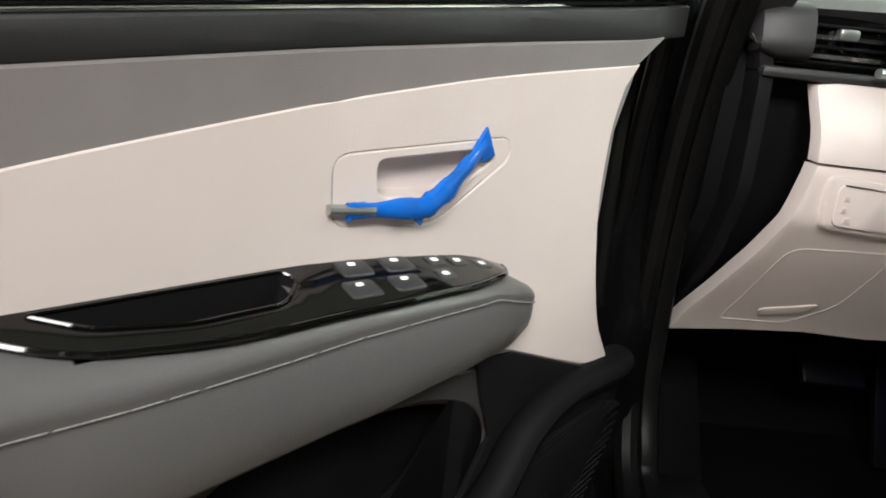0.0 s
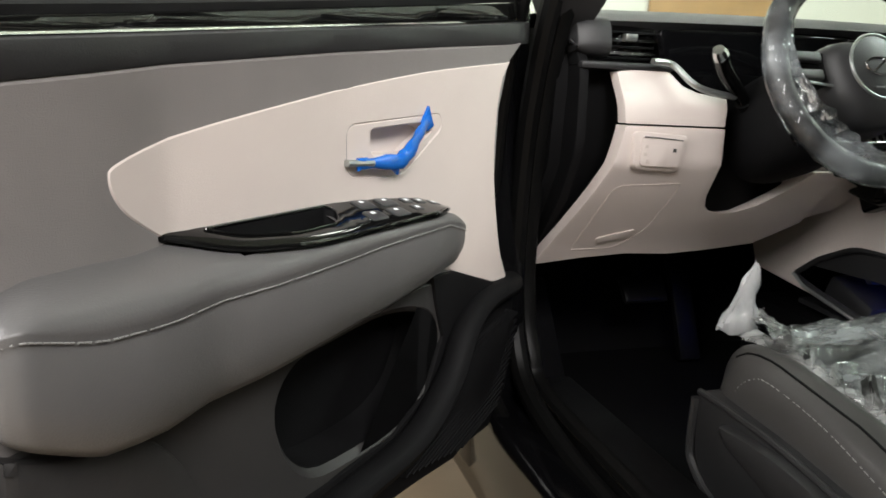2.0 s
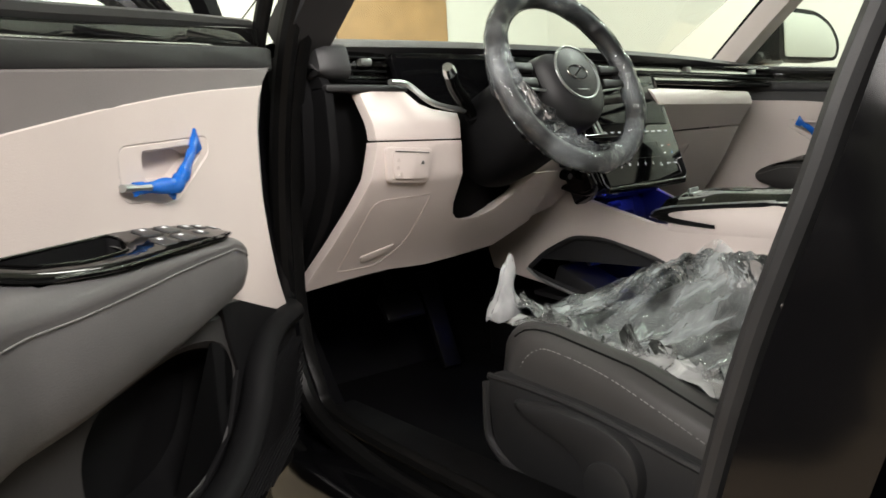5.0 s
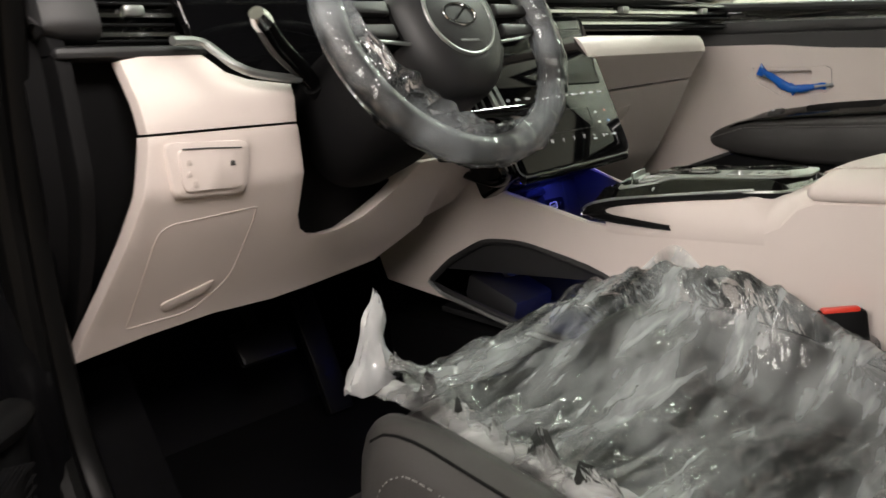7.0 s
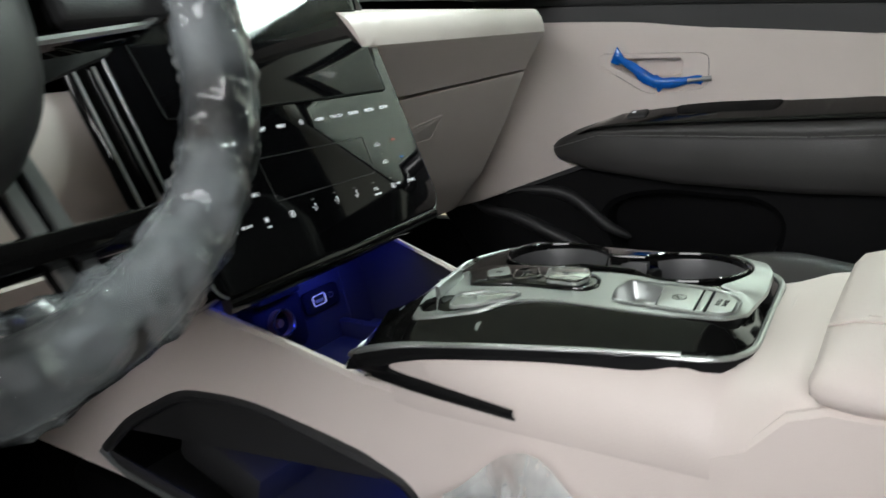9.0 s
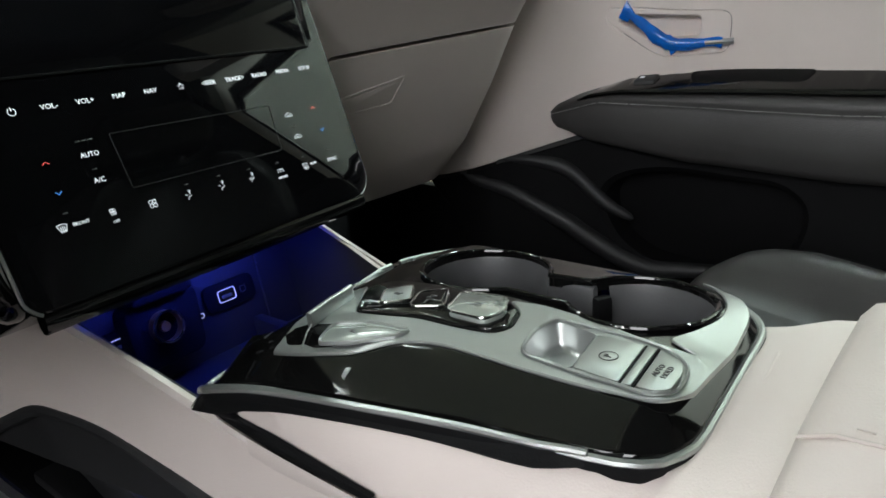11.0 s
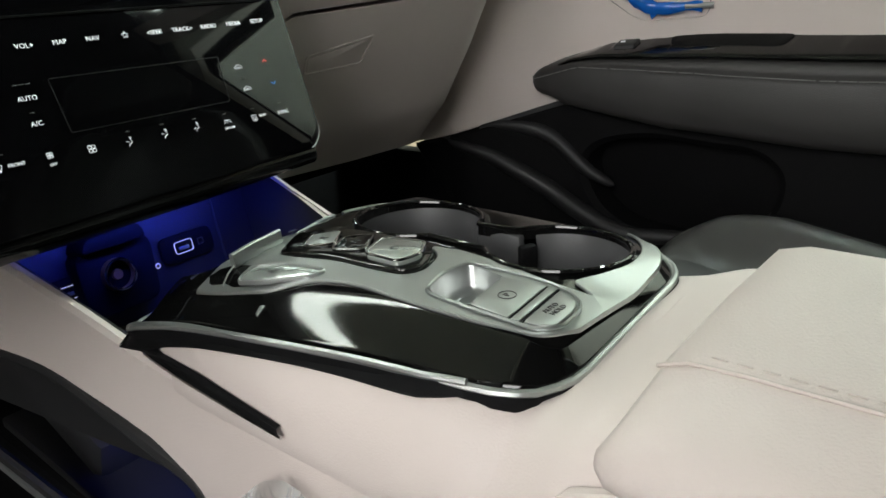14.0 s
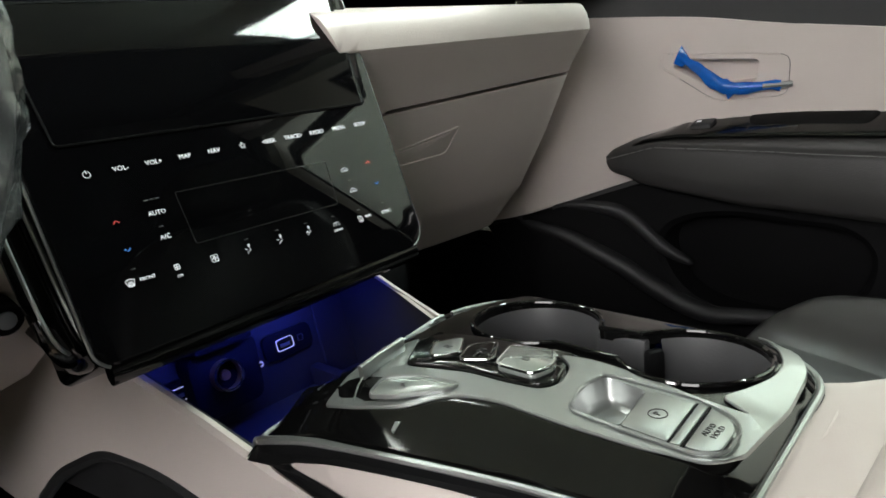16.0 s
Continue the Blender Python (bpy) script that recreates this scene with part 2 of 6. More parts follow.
def slab(outline, depth, bevel=0.002, place=None, m=None, back=True, cuts=()):
    """A plate over a 2D outline with softened front edges. The outline lies in local x, y; the front looks to +z at z = depth.
    place: maps a local (x, y, z) to the world; m: a matrix in its stead."""
    bm = bmesh.new()
    f = place or ((lambda p: m @ Vector(p)) if m is not None else (lambda p: Vector(p)))
    rings = [(0, 0.0), (0, depth - bevel), (bevel * 0.3, depth - bevel * 0.3), (bevel, depth)]
    loops = []
    for d, z in rings:
        o = inset(outline, d) if d else [np.array(p[:2], float) for p in outline]
        loops.append([bm.verts.new((p[0], p[1], z)) for p in o])
    n = len(outline)
    for a, b in zip(loops, loops[1:]):
        for i in range(n):
            bm.faces.new((a[i], a[(i + 1) % n], b[(i + 1) % n], b[i]))
    bmesh.ops.triangulate(bm, faces=[bm.faces.new(loops[-1])])
    if back:
        bmesh.ops.triangulate(bm, faces=[bm.faces.new(loops[0][::-1])])
    return laid(bm, f, cuts)


def frame_ring(outline, width, depth, bevel=0.0015, place=None, m=None):
    """A closed frame of given width inside an outline."""
    bm = bmesh.new()
    f = place or ((lambda p: m @ Vector(p)) if m is not None else (lambda p: Vector(p)))
    prof = [(0, 0), (0, depth - bevel), (bevel, depth), (width - bevel, depth), (width, depth - bevel), (width, 0)]
    loops = []
    for d, z in prof:
        o = inset(outline, d) if d else [np.array(p[:2], float) for p in outline]
        loops.append([bm.verts.new(f((p[0], p[1], z))) for p in o])
    n = len(outline)
    for a, b in zip(loops, loops[1:] + loops[:1]):
        for i in range(n):
            bm.faces.new((a[i], a[(i + 1) % n], b[(i + 1) % n], b[i]))
    return bm


def box(size, m=None, bevel=0.003, bm=None, seg=2):
    bm = bm or bmesh.new()
    made = bmesh.ops.create_cube(bm, size=1, matrix=(m or Matrix()) @ Matrix.Diagonal((*size, 1)))
    if bevel:
        edges = list({e for v in made["verts"] for e in v.link_edges})
        bmesh.ops.bevel(bm, geom=edges, offset=bevel, segments=seg, profile=0.5, affect="EDGES", clamp_overlap=True)
    return bm


def sweep(path, section, closed=False, bm=None, up=(0, 0, 1), cap=True):
    """A 2D section (side, up) carried along a path; section may be a function of the step 0..1."""
    bm = bm or bmesh.new()
    p = [Vector(q) for q in path]
    rings, m = [], len(p)
    for i in range(m):
        a = p[i - 1] if (closed or i) else p[0]
        b = p[(i + 1) % m] if (closed or i < m - 1) else p[-1]
        t = (b - a).normalized()
        s = t.cross(Vector(up)).normalized()
        u = s.cross(t)
        sec = section(i / max(1, m - 1)) if callable(section) else section
        rings.append([bm.verts.new(p[i] + s * x + u * y) for x, y in sec])
    k = len(rings[0])
    for a, b in zip(rings, rings[1:] + (rings[:1] if closed else [])):
        for i in range(k):
            bm.faces.new((a[i], a[(i + 1) % k], b[(i + 1) % k], b[i]))
    if cap and not closed:
        bm.faces.new(rings[0]), bm.faces.new(rings[-1][::-1])
    return bm


def ring(r, n=10, ry=None):
    return [(r * math.cos(2 * math.pi * i / n), (ry or r) * math.sin(2 * math.pi * i / n)) for i in range(n)]


def grid(rows, bm=None, close=False, thick=0.0):
    """A skin over rows of points, each row with the same count."""
    bm = bm or bmesh.new()
    v = [[bm.verts.new(Vector(p)) for p in row] for row in rows]
    k = len(v[0])
    for a, b in zip(v, v[1:]):
        for i in range(k if close else k - 1):
            j = (i + 1) % k
            bm.faces.new((a[i], a[j], b[j], b[i]))
    if thick:
        bmesh.ops.recalc_face_normals(bm, faces=bm.faces)
        bmesh.ops.solidify(bm, geom=list(bm.faces), thickness=thick)
    return bm


def stitches(path, parent, size=0.006, gap=0.0025, r=0.0009, name="stitching", mat=None):
    """A row of small thread stitches along a path, one seam a part."""
    bm = bmesh.new()
    p = [Vector(q) for q in path]
    run, mark, on = 0.0, 0.0, None
    for a, b in zip(p, p[1:]):
        seg = (b - a).length
        while mark + size < run + seg:
            s = a.lerp(b, max(0, (mark - run)) / seg)
            e = a.lerp(b, min(1, (mark + size - run) / seg))
            d = (e - s).length
            if d > 1e-5:
                q = (e - s).to_track_quat("Z", "Y").to_matrix().to_4x4()
                bmesh.ops.create_cone(bm, cap_ends=True, segments=5, radius1=r, radius2=r, depth=d, matrix=Matrix.Translation((s + e) / 2) @ q)
            mark += size + gap
        run += seg
    return part(name, bm, mat or THREAD, parent, "pale thread stitching")


def letters(text, size, m, mat, parent, name="lettering", depth=0.0002, label=""):
    """A word in the built-in font, as a mesh."""
    cu = bpy.data.curves.new("word", "FONT")
    cu.body, cu.size, cu.extrude = text, size, depth
    cu.align_x, cu.align_y, cu.resolution_u = "CENTER", "CENTER", 2
    tmp = bpy.data.objects.new("word", cu)
    me = bpy.data.meshes.new_from_object(tmp)
    bpy.data.objects.remove(tmp)
    me.transform(m)
    me.materials.clear()
    me.materials.append(mat)
    ob = new(name, me)
    ob.parent = parent
    return tagged(ob, label or ("word " + text))


def holed(outer, holes, depth, bevel=0.0015, place=None, m=None, back=False, cuts=()):
    """A plate over an outline with openings through it."""
    bm = bmesh.new()
    f = place or ((lambda p: m @ Vector(p)) if m is not None else (lambda p: Vector(p)))
    front, backs = [], []
    for k, o in enumerate([outer] + list(holes)):
        s = bevel if k == 0 else -bevel
        loops = []
        for d, z in ((0, 0.0), (0, depth - bevel), (s, depth)):
            q = inset(o, d) if d else [np.array(p[:2], float) for p in o]
            loops.append([bm.verts.new((p[0], p[1], z)) for p in q])
        n = len(o)
        for a, b in zip(loops, loops[1:]):
            for i in range(n):
                bm.faces.new((a[i], a[(i + 1) % n], b[(i + 1) % n], b[i]))
        top = loops[-1]
        front += [bm.edges.get((top[i], top[(i + 1) % n])) for i in range(n)]
        backs += [bm.edges.get((loops[0][i], loops[0][(i + 1) % n])) for i in range(n)]
    bmesh.ops.triangle_fill(bm, edges=front, use_beauty=True)
    if back:
        bmesh.ops.triangle_fill(bm, edges=backs, use_beauty=True)
    return laid(bm, f, cuts)


def fine(outline, step):
    """The outline with long sides cut into short ones, so that it follows a curved surface."""
    out = []
    for a, b in zip(outline, outline[1:] + outline[:1]):
        a, b = np.array(a[:2], float), np.array(b[:2], float)
        k = max(1, int(np.linalg.norm(b - a) / step))
        out += [tuple(a + (b - a) * i / k) for i in range(k)]
    return out


# ---- doors ----
WHITE_WING = [(0.097, 0.953), (0.265, 0.935), (0.400, 0.915), (0.515, 0.896), (0.620, 0.877), (0.702, 0.858), (0.718, 0.8455), (0.704, 0.820), (0.655, 0.789), (0.615, 0.765),
              (0.222, 0.684), (0.070, 0.638), (0.098, 0.70), (0.121, 0.802), (0.122, 0.885), (0.112, 0.93)]
POCKET = [(0.527, 0.605), (0.495, 0.638), (0.430, 0.644), (0.340, 0.651), (0.268, 0.635), (0.246, 0.595), (0.275, 0.537), (0.338, 0.507), (0.455, 0.507), (0.510, 0.545)]


def bow(a):
    """How far the inner trim bows in and out along the door."""
    return float(np.interp(a, [0, 0.05, 0.1, 0.27, 0.42, 0.65, 0.73, 0.85], [0, 0.018, 0.018, -0.008, -0.026, -0.03, -0.012, 0]))


def arm_shape(a):
    """Top, bottom, seam height and reach of the door's armrest at a place along the door."""
    zt = float(np.interp(a, [0.203, 0.215, 0.24, 0.28, 0.36, 0.45, 0.60, 0.70, 0.76, 0.81, 0.835, 0.848], [0.738, 0.750, 0.760, 0.767, 0.770, 0.771, 0.771, 0.773, 0.780, 0.784, 0.780, 0.768]))
    zb = float(np.interp(a, [0.203, 0.215, 0.26, 0.40, 0.58, 0.70, 0.77, 0.815, 0.838, 0.848], [0.726, 0.712, 0.694, 0.670, 0.658, 0.658, 0.668, 0.690, 0.702, 0.716]))
    zs = float(np.interp(a, [0.203, 0.28, 0.37, 0.48, 0.59, 0.70, 0.77, 0.825, 0.848], [0.735, 0.757, 0.755, 0.751, 0.749, 0.751, 0.757, 0.772, 0.766]))
    dd = float(np.interp(a, [0.203, 0.208, 0.22, 0.25, 0.30, 0.40, 0.55, 0.70, 0.79, 0.825, 0.840, 0.848], [0.012, 0.024, 0.034, 0.046, 0.054, 0.060, 0.063, 0.062, 0.060, 0.056, 0.046, 0.030]))
    return zt, zb, zs, dd


def arm_tilt(a, d):
    """How much the armrest's top rises towards the door."""
    w = float(np.interp(a, [0.215, 0.30, 0.42, 0.66, 0.80, 0.865], [0.1, 0.7, 1.0, 1.0, 0.5, 0.2]))
    return w * max(0.0, 0.0245 - 0.42 * max(0.0, d))


def car_door(driver):
    """A front door with its trim. Local a: from the hinge rearwards; z: up; d: towards the cabin."""
    if driver:
        hinge, along, inward = Vector((-0.82, 0.15, 0)), Vector((-0.682, -0.731, 0)), Vector((0.731, -0.682, 0))
        door = thing("front_door", "open black car door with grey and cream inner trim", "car door", hinge)
    else:
        hinge, along, inward = Vector((0.725, 0.377, 0)), Vector((0, -1, 0)), Vector((-1, 0, 0))
        door = thing("front_door", "closed car door with cream inner trim and dark armrest", "car door", hinge)

    def at(p, d0=0.0):
        return along * p[0] + Vector((0, 0, p[1])) + inward * (p[2] + d0 + bow(p[0]) + (0.0 if driver else 0.045 * max(0.0, min(1.0, (0.20 - p[0]) / 0.14))))

    CUTS = np.arange(0.04, 0.87, 0.04)

    def raised(d0):
        return lambda p: at(p, d0)

    # shell and outer skin
    shell = rounded([(-0.04, 0.42), (-0.03, 0.99), (0.0, 1.035), (0.82, 0.945), (0.885, 0.90), (0.905, 0.50), (0.86, 0.40)], 0.05)
    part("inner_shell", slab(shell, 0.10, 0.006, raised(-0.175)), BLACK, door, "black inner door shell")
    part("outer_skin", slab(rounded([(-0.06, 0.30), (-0.05, 1.0), (0.86, 0.98), (0.98, 0.95), (1.0, 0.62), (0.9, 0.30)], 0.06), 0.03, 0.008, raised(-0.225)), PAINT, door, "glossy black painted outer skin")
    part("window_pane", slab([(0.04, 1.0), (0.30, 1.33), (0.86, 1.36), (0.86, 0.93)], 0.004, 0.001, raised(-0.075)), GLASS, door, "clear side window glass").visible_shadow = False
    wf = [at((a, z, -0.07)) for a, z in ((-0.02, 1.02), (0.29, 1.36), (0.6, 1.40), (0.89, 1.38), (0.89, 0.95))]
    part("window_frame", sweep(wf, [(-0.02, -0.018), (0.02, -0.018), (0.02, 0.018), (-0.02, 0.018)], up=inward), BLACK, door)
    # upper trim
    grey = fine([(0.055, 0.980), (0.25, 0.962), (0.445, 0.944), (0.65, 0.924), (0.812, 0.906), (0.826, 0.80), (0.832, 0.66), (0.80, 0.66), (0.4, 0.685), (0.08, 0.635), (0.10, 0.70), (0.118, 0.80), (0.116, 0.89), (0.098, 0.95)], 0.05)
    part("upper_panel", holed(grey, [[tuple(p) for p in rounded([(0.405, 0.878), (0.27, 0.882), (0.245, 0.868), (0.31, 0.832), (0.40, 0.832)], 0.008)]], 0.0372, 0.003, raised(-0.026), cuts=CUTS), GREY if driver else CHAR, door, "grey ribbed fabric upper panel" if driver else "dark upper panel")
    belt = [(-0.02, 0.983), (0.25, 0.9605), (0.445, 0.9425), (0.65, 0.922), (0.825, 0.904)]
    top = [(0.825, 0.929), (0.65, 0.946), (0.445, 0.967), (0.25, 0.987), (-0.02, 1.015)]
    part("belt_trim", slab(belt + top, 0.036, 0.006, raised(-0.024), cuts=CUTS), CHAR, door, "black grained belt trim")
    top2 = [(a, z + (0.012 + 0.016 * (1 - a / 0.8))) for a, z in top]
    part("gloss_strip", slab([(a, z + 0.001) for a, z in top[::-1]] + top2, 0.022, 0.003, raised(-0.026), cuts=CUTS), GLOSS, door, "piano black window strip")
    part("strip_line", sweep([at((a, z + 0.002, 0.002)) for a, z in top], ring(0.0016, 6), up=inward), CHROME, door, "thin bright line")
    part("window_seal", sweep([at((a, z + 0.006, -0.022)) for a, z in top2], ring(0.011, 8), up=inward), CHAR, door, "dark window sill seal")
    # rear edge roll of the fabric
    part("rear_roll", sweep([at((a, z, -0.008)) for a, z in ((0.824, 0.905), (0.831, 0.82), (0.838, 0.72), (0.842, 0.66))], ring(0.019, 12), up=inward), LOWER if driver else CHAR, door, "dark edge roll")
    # cream wing
    edge_pts = list(WHITE_WING)
    if not driver:
        edge_pts = [(a if a < 0.4 else 0.4 + (a - 0.4) * 1.3, z) for a, z in edge_pts]
        edge_pts[0] = (-0.06, 0.960)
        edge_pts[10] = (0.222, 0.705)
        edge_pts[11:] = [(-0.06, 0.622), (-0.06, 0.70), (-0.06, 0.80), (-0.06, 0.88), (-0.06, 0.93)]
    wing = spline(edge_pts[:10], 6) + spline(edge_pts[10:], 5)
    wing = [tuple(p) for p in wing]
    bez = rounded([(0.418, 0.872), (0.252, 0.883), (0.250, 0.866), (0.325, 0.816), (0.416, 0.821)], [0.014, 0.014, 0.01, 0.02, 0.014])
    part("cream_wing", holed(wing, [bez], 0.0125, 0.0025, raised(0.0), cuts=CUTS), CREAM_SKIN, door, "cream soft-touch trim wing")
    # handle
    cup = rounded([(0.381, 0.868), (0.285, 0.874), (0.264, 0.866), (0.312, 0.838), (0.378, 0.840)], 0.008)
    hb = part("handle_bezel", holed([(0.332 + (p[0] - 0.332) * 1.03, 0.852 + (p[1] - 0.852) * 1.05) for p in bez], [cup], 0.0121, 0.0015, raised(0.0), cuts=CUTS), CREAM, door, "cream handle surround")
    bm = bmesh.new()
    rim = [at((p[0], p[1], 0.010)) for p in cup]
    floor_ = [at((p[0] * 0.92 + 0.330 * 0.08, p[1] * 0.86 + 0.858 * 0.14, -0.008)) for p in cup]
    grid([rim + rim[:1], floor_ + floor_[:1]], bm)
    bm.faces.new([bm.verts.new(p) for p in floor_])
    part("handle_cup", bm, CREAM, hb, "cream recess behind the handle")
    lever = spline([(0.424, 0.835, 0.016), (0.398, 0.834, 0.021), (0.352, 0.833, 0.024), (0.332, 0.840, 0.024), (0.305, 0.860, 0.020), (0.279, 0.878, 0.014)], 5)
    ln = [at(p) for p in lever]
    hl = part("handle_lever", sweep(ln[:7], ring(0.0050, 10, 0.0040), up=(0, 0, 1)), SILVER, door, "bright pull lever tip")

    def wrap(t):
        r = 0.0048 + 0.0038 * math.sin(math.pi * min(1, t * 1.02)) ** 2 + 0.0008 * math.sin(t * 33)
        return [(r * 1.15 * math.cos(q) * (1 + 0.10 * math.sin(3 * q + t * 19)), r * 0.72 * math.sin(q)) for q in [2 * math.pi * i / 12 for i in range(12)]]

    part("blue_film", sweep(ln[3:], wrap, up=inward), TAPE, hl, "crumpled blue protective film")
    tab = [(0.268, 0.870), (0.279, 0.893), (0.291, 0.874), (0.280, 0.864)]
    part("film_tab", slab(tab, 0.004, 0.001, raised(0.012)), TAPE, hl)
    part("film_tab", slab([(0.362, 0.832), (0.338, 0.840), (0.345, 0.818)], 0.004, 0.001, raised(0.019)), TAPE, hl)
    part("film_tab", slab([(0.408, 0.838), (0.396, 0.840), (0.385, 0.832), (0.410, 0.826)], 0.003, 0.001, raised(0.018)), TAPE, hl)
    # armrest
    rows, seam = [], []
    dz = 0.0 if driver else 0.0
    for i in range(49):
        s = i / 48
        a = 0.203 + 0.643 * (1 - math.cos(math.pi * s)) / 2
        zt, zb, zs, dd = (v + (dz if k < 3 else 0) for k, v in enumerate(arm_shape(a)))
        sec = [(-0.01, zb), (dd * 0.40, zb), (dd * 0.70, zb + 0.004), (dd * 0.90, zb + (zs - zb) * 0.18), (dd * 0.97, zb + (zs - zb) * 0.5), (dd * 0.985, zs - 0.007), (dd * 0.955, zs - 0.001), (dd * 1.0, zs + 0.004), (dd * 0.985, zs + (zt - zs) * 0.55), (dd * 0.90, zt - (zt - zs) * 0.14), (dd * 0.74, zt + arm_tilt(a, dd * 0.74) - 0.001), (dd * 0.4, zt + arm_tilt(a, dd * 0.4) - 0.001), (-0.01, zt + arm_tilt(a, 0.0) - 0.001)]
        a += 0.0 if driver else -0.035 * (1 - s)
        shear = 0.035 * max(0, (a - 0.62) / 0.245)
        rows.append([at((a - shear * (1 - d / 0.06), z, d)) for d, z in sec])
        seam.append(at((a - shear * (1 - dd / 0.06), zs - 0.0005, dd * 0.985 + 0.0006)))
    bm = grid(rows)
    bm.faces.new([bm.verts.new(p) for p in rows[0]]), bm.faces.new([bm.verts.new(p) for p in rows[-1]])
    bmesh.ops.remove_doubles(bm, verts=bm.verts, dist=1e-5)
    if driver:
        gone = [f for f in bm.faces if any(0.462 < (c := f.calc_center_median()).dot(along) < 0.605 for _ in (0,)) and f.calc_center_median().z > 0.762 and (f.calc_center_median().dot(inward) - bow(f.calc_center_median().dot(along))) < 0.047]
        bmesh.ops.delete(bm, geom=gone, context="FACES")
    # passenger's armrest takes the darker seat grey: its shade is put into the colour
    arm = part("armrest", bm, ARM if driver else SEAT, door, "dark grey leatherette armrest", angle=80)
    stitches([p for p in seam[3:-2]], arm, 0.0036, 0.0008, 0.0007)
    # switch panel on the armrest, in a and d
    def topz(a, d):
        zt, zb, zs, dd = arm_shape(a)
        return zt + dz + 0.0010 + arm_tilt(a, d) - 0.42 * max(0.0, d - 0.0583)
    def up(h0):
        return lambda p: at((p[0], topz(p[0], p[1]) + p[2] + h0, p[1]))
    ps = 0.0 if driver else -0.05
    tail = 0.0 if driver else 0.24
    plate = fine(rounded([(a + ps, d) for a, d in [((0.688 if driver else 0.880), -0.004), (0.615 + tail, 0.046), (0.525 + tail, 0.060), (0.40, 0.060), (0.30, 0.052), (0.258, 0.036), (0.240, 0.010), (0.255, -0.004)]], [0.004, 0.03, 0.03, 0.03, 0.02, 0.02, 0.012, 0.004]), 0.02)
    well = rounded([(0.622, 0.0168), (0.594, 0.034), (0.540, 0.0445), (0.475, 0.0445), (0.455, 0.026), (0.462, 0.0168)], [0.004, 0.01, 0.012, 0.01, 0.008, 0.004])
    if driver:
        sp = part("switch_panel", holed(plate, [well], 0.005, 0.0015, up(0.0)), GLOSS, door, "piano black switch panel")
        bm = bmesh.new()
        r0 = [up(0.0045)((p[0], p[1], 0)) for p in well]
        r1 = [up(-0.05)((0.53 + (p[0] - 0.53) * 0.92, 0.024 + (p[1] - 0.024) * 0.85, 0)) for p in well]
        grid([r0 + r0[:1], r1 + r1[:1]], bm)
        bm.faces.new([bm.verts.new(p) for p in r1])
        part("pull_cup", bm, BLACK, sp, "deep black pull cup")
        part("cup_rim", sweep([up(0.006)((p[0], p[1], 0)) for p in well], ring(0.0013, 6), closed=True), GLOSS, sp)
        for a0, d0 in ((0.412, 0.044), (0.404, 0.023), (0.372, 0.043), (0.365, 0.022)):
            sw = part("window_switch", slab(rounded([(a0 - 0.013, d0 - 0.0085), (a0 + 0.014, d0 - 0.008), (a0 + 0.013, d0 + 0.0085), (a0 - 0.014, d0 + 0.008)], 0.004), 0.0022, 0.0010, up(0.0040)), SWITCH, sp, "grey window switch")
            part("icon", slab([(a0 - 0.003, d0 - 0.005), (a0 + 0.003, d0 - 0.005), (a0 + 0.003, d0 - 0.002), (a0 - 0.003, d0 - 0.002)], 0.0004, 0.0001, up(0.0061)), PRINT, sw)
        for a0, d0 in ((0.330, 0.038), (0.326, 0.020), (0.304, 0.022), (0.280, 0.026)):
            sw = part("mirror_button", slab(rounded([(a0 - 0.008, d0 - 0.006), (a0 + 0.008, d0 - 0.006), (a0 + 0.008, d0 + 0.006), (a0 - 0.008, d0 + 0.006)], 0.003), 0.0020, 0.0008, up(0.004)), SWITCH, sp, "grey mirror button")
            part("icon", slab([(a0 - 0.003, d0 - 0.002), (a0 + 0.003, d0 - 0.002), (a0 + 0.003, d0 + 0.002), (a0 - 0.003, d0 + 0.002)], 0.0004, 0.0001, up(0.0059)), PRINT, sw)
    else:
        slot = rounded([(0.53, 0.012), (0.52, 0.040), (0.38, 0.040), (0.37, 0.012)], 0.01)
        sp = part("switch_panel", slab(plate, 0.006, 0.002, up(0.0), cuts=np.arange(0.2, 0.62, 0.03)), GLOSS, door, "piano black switch panel")
        part("pull_slot", slab(slot, 0.002, 0.0008, up(0.0052), cuts=np.arange(0.38, 0.53, 0.03)), BLACK, sp, "black pull slot")
        sw = part("window_switch", slab(rounded([(0.30, 0.018), (0.33, 0.018), (0.33, 0.04), (0.30, 0.04)], 0.004), 0.008, 0.003, up(0.003)), CHAR, sp, "dark window switch")
        part("icon", slab([(0.306, 0.026), (0.312, 0.026), (0.312, 0.03), (0.306, 0.03)], 0.0006, 0.0001, up(0.0108)), PRINT, sw)
    edge = [up(0.003)((p[0], p[1], 0)) for p in plate if p[1] > 0.0]
    part("panel_edge", sweep(edge, ring(0.0022, 6)), GLOSS, sp, "bright lower edge of the switch panel")
    # lower trim with the map pocket
    pocket = [tuple(p) for p in spline(POCKET, 4, closed=True)]
    lift = 0.0 if driver else 0.021
    low = fine([(0.0 if driver else -0.06, 0.605 if driver else 0.618), (0.215, 0.680 + lift), (0.40, 0.682 + lift), (0.80, 0.690), (0.86, 0.69), (0.87, 0.47), (0.80, 0.415), (0.20, 0.415), (0.06, 0.47)], 0.06)
    # passenger's panel is near-black: shade on that side is put into its colour
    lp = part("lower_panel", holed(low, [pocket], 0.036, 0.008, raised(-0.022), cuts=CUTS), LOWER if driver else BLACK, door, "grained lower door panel")
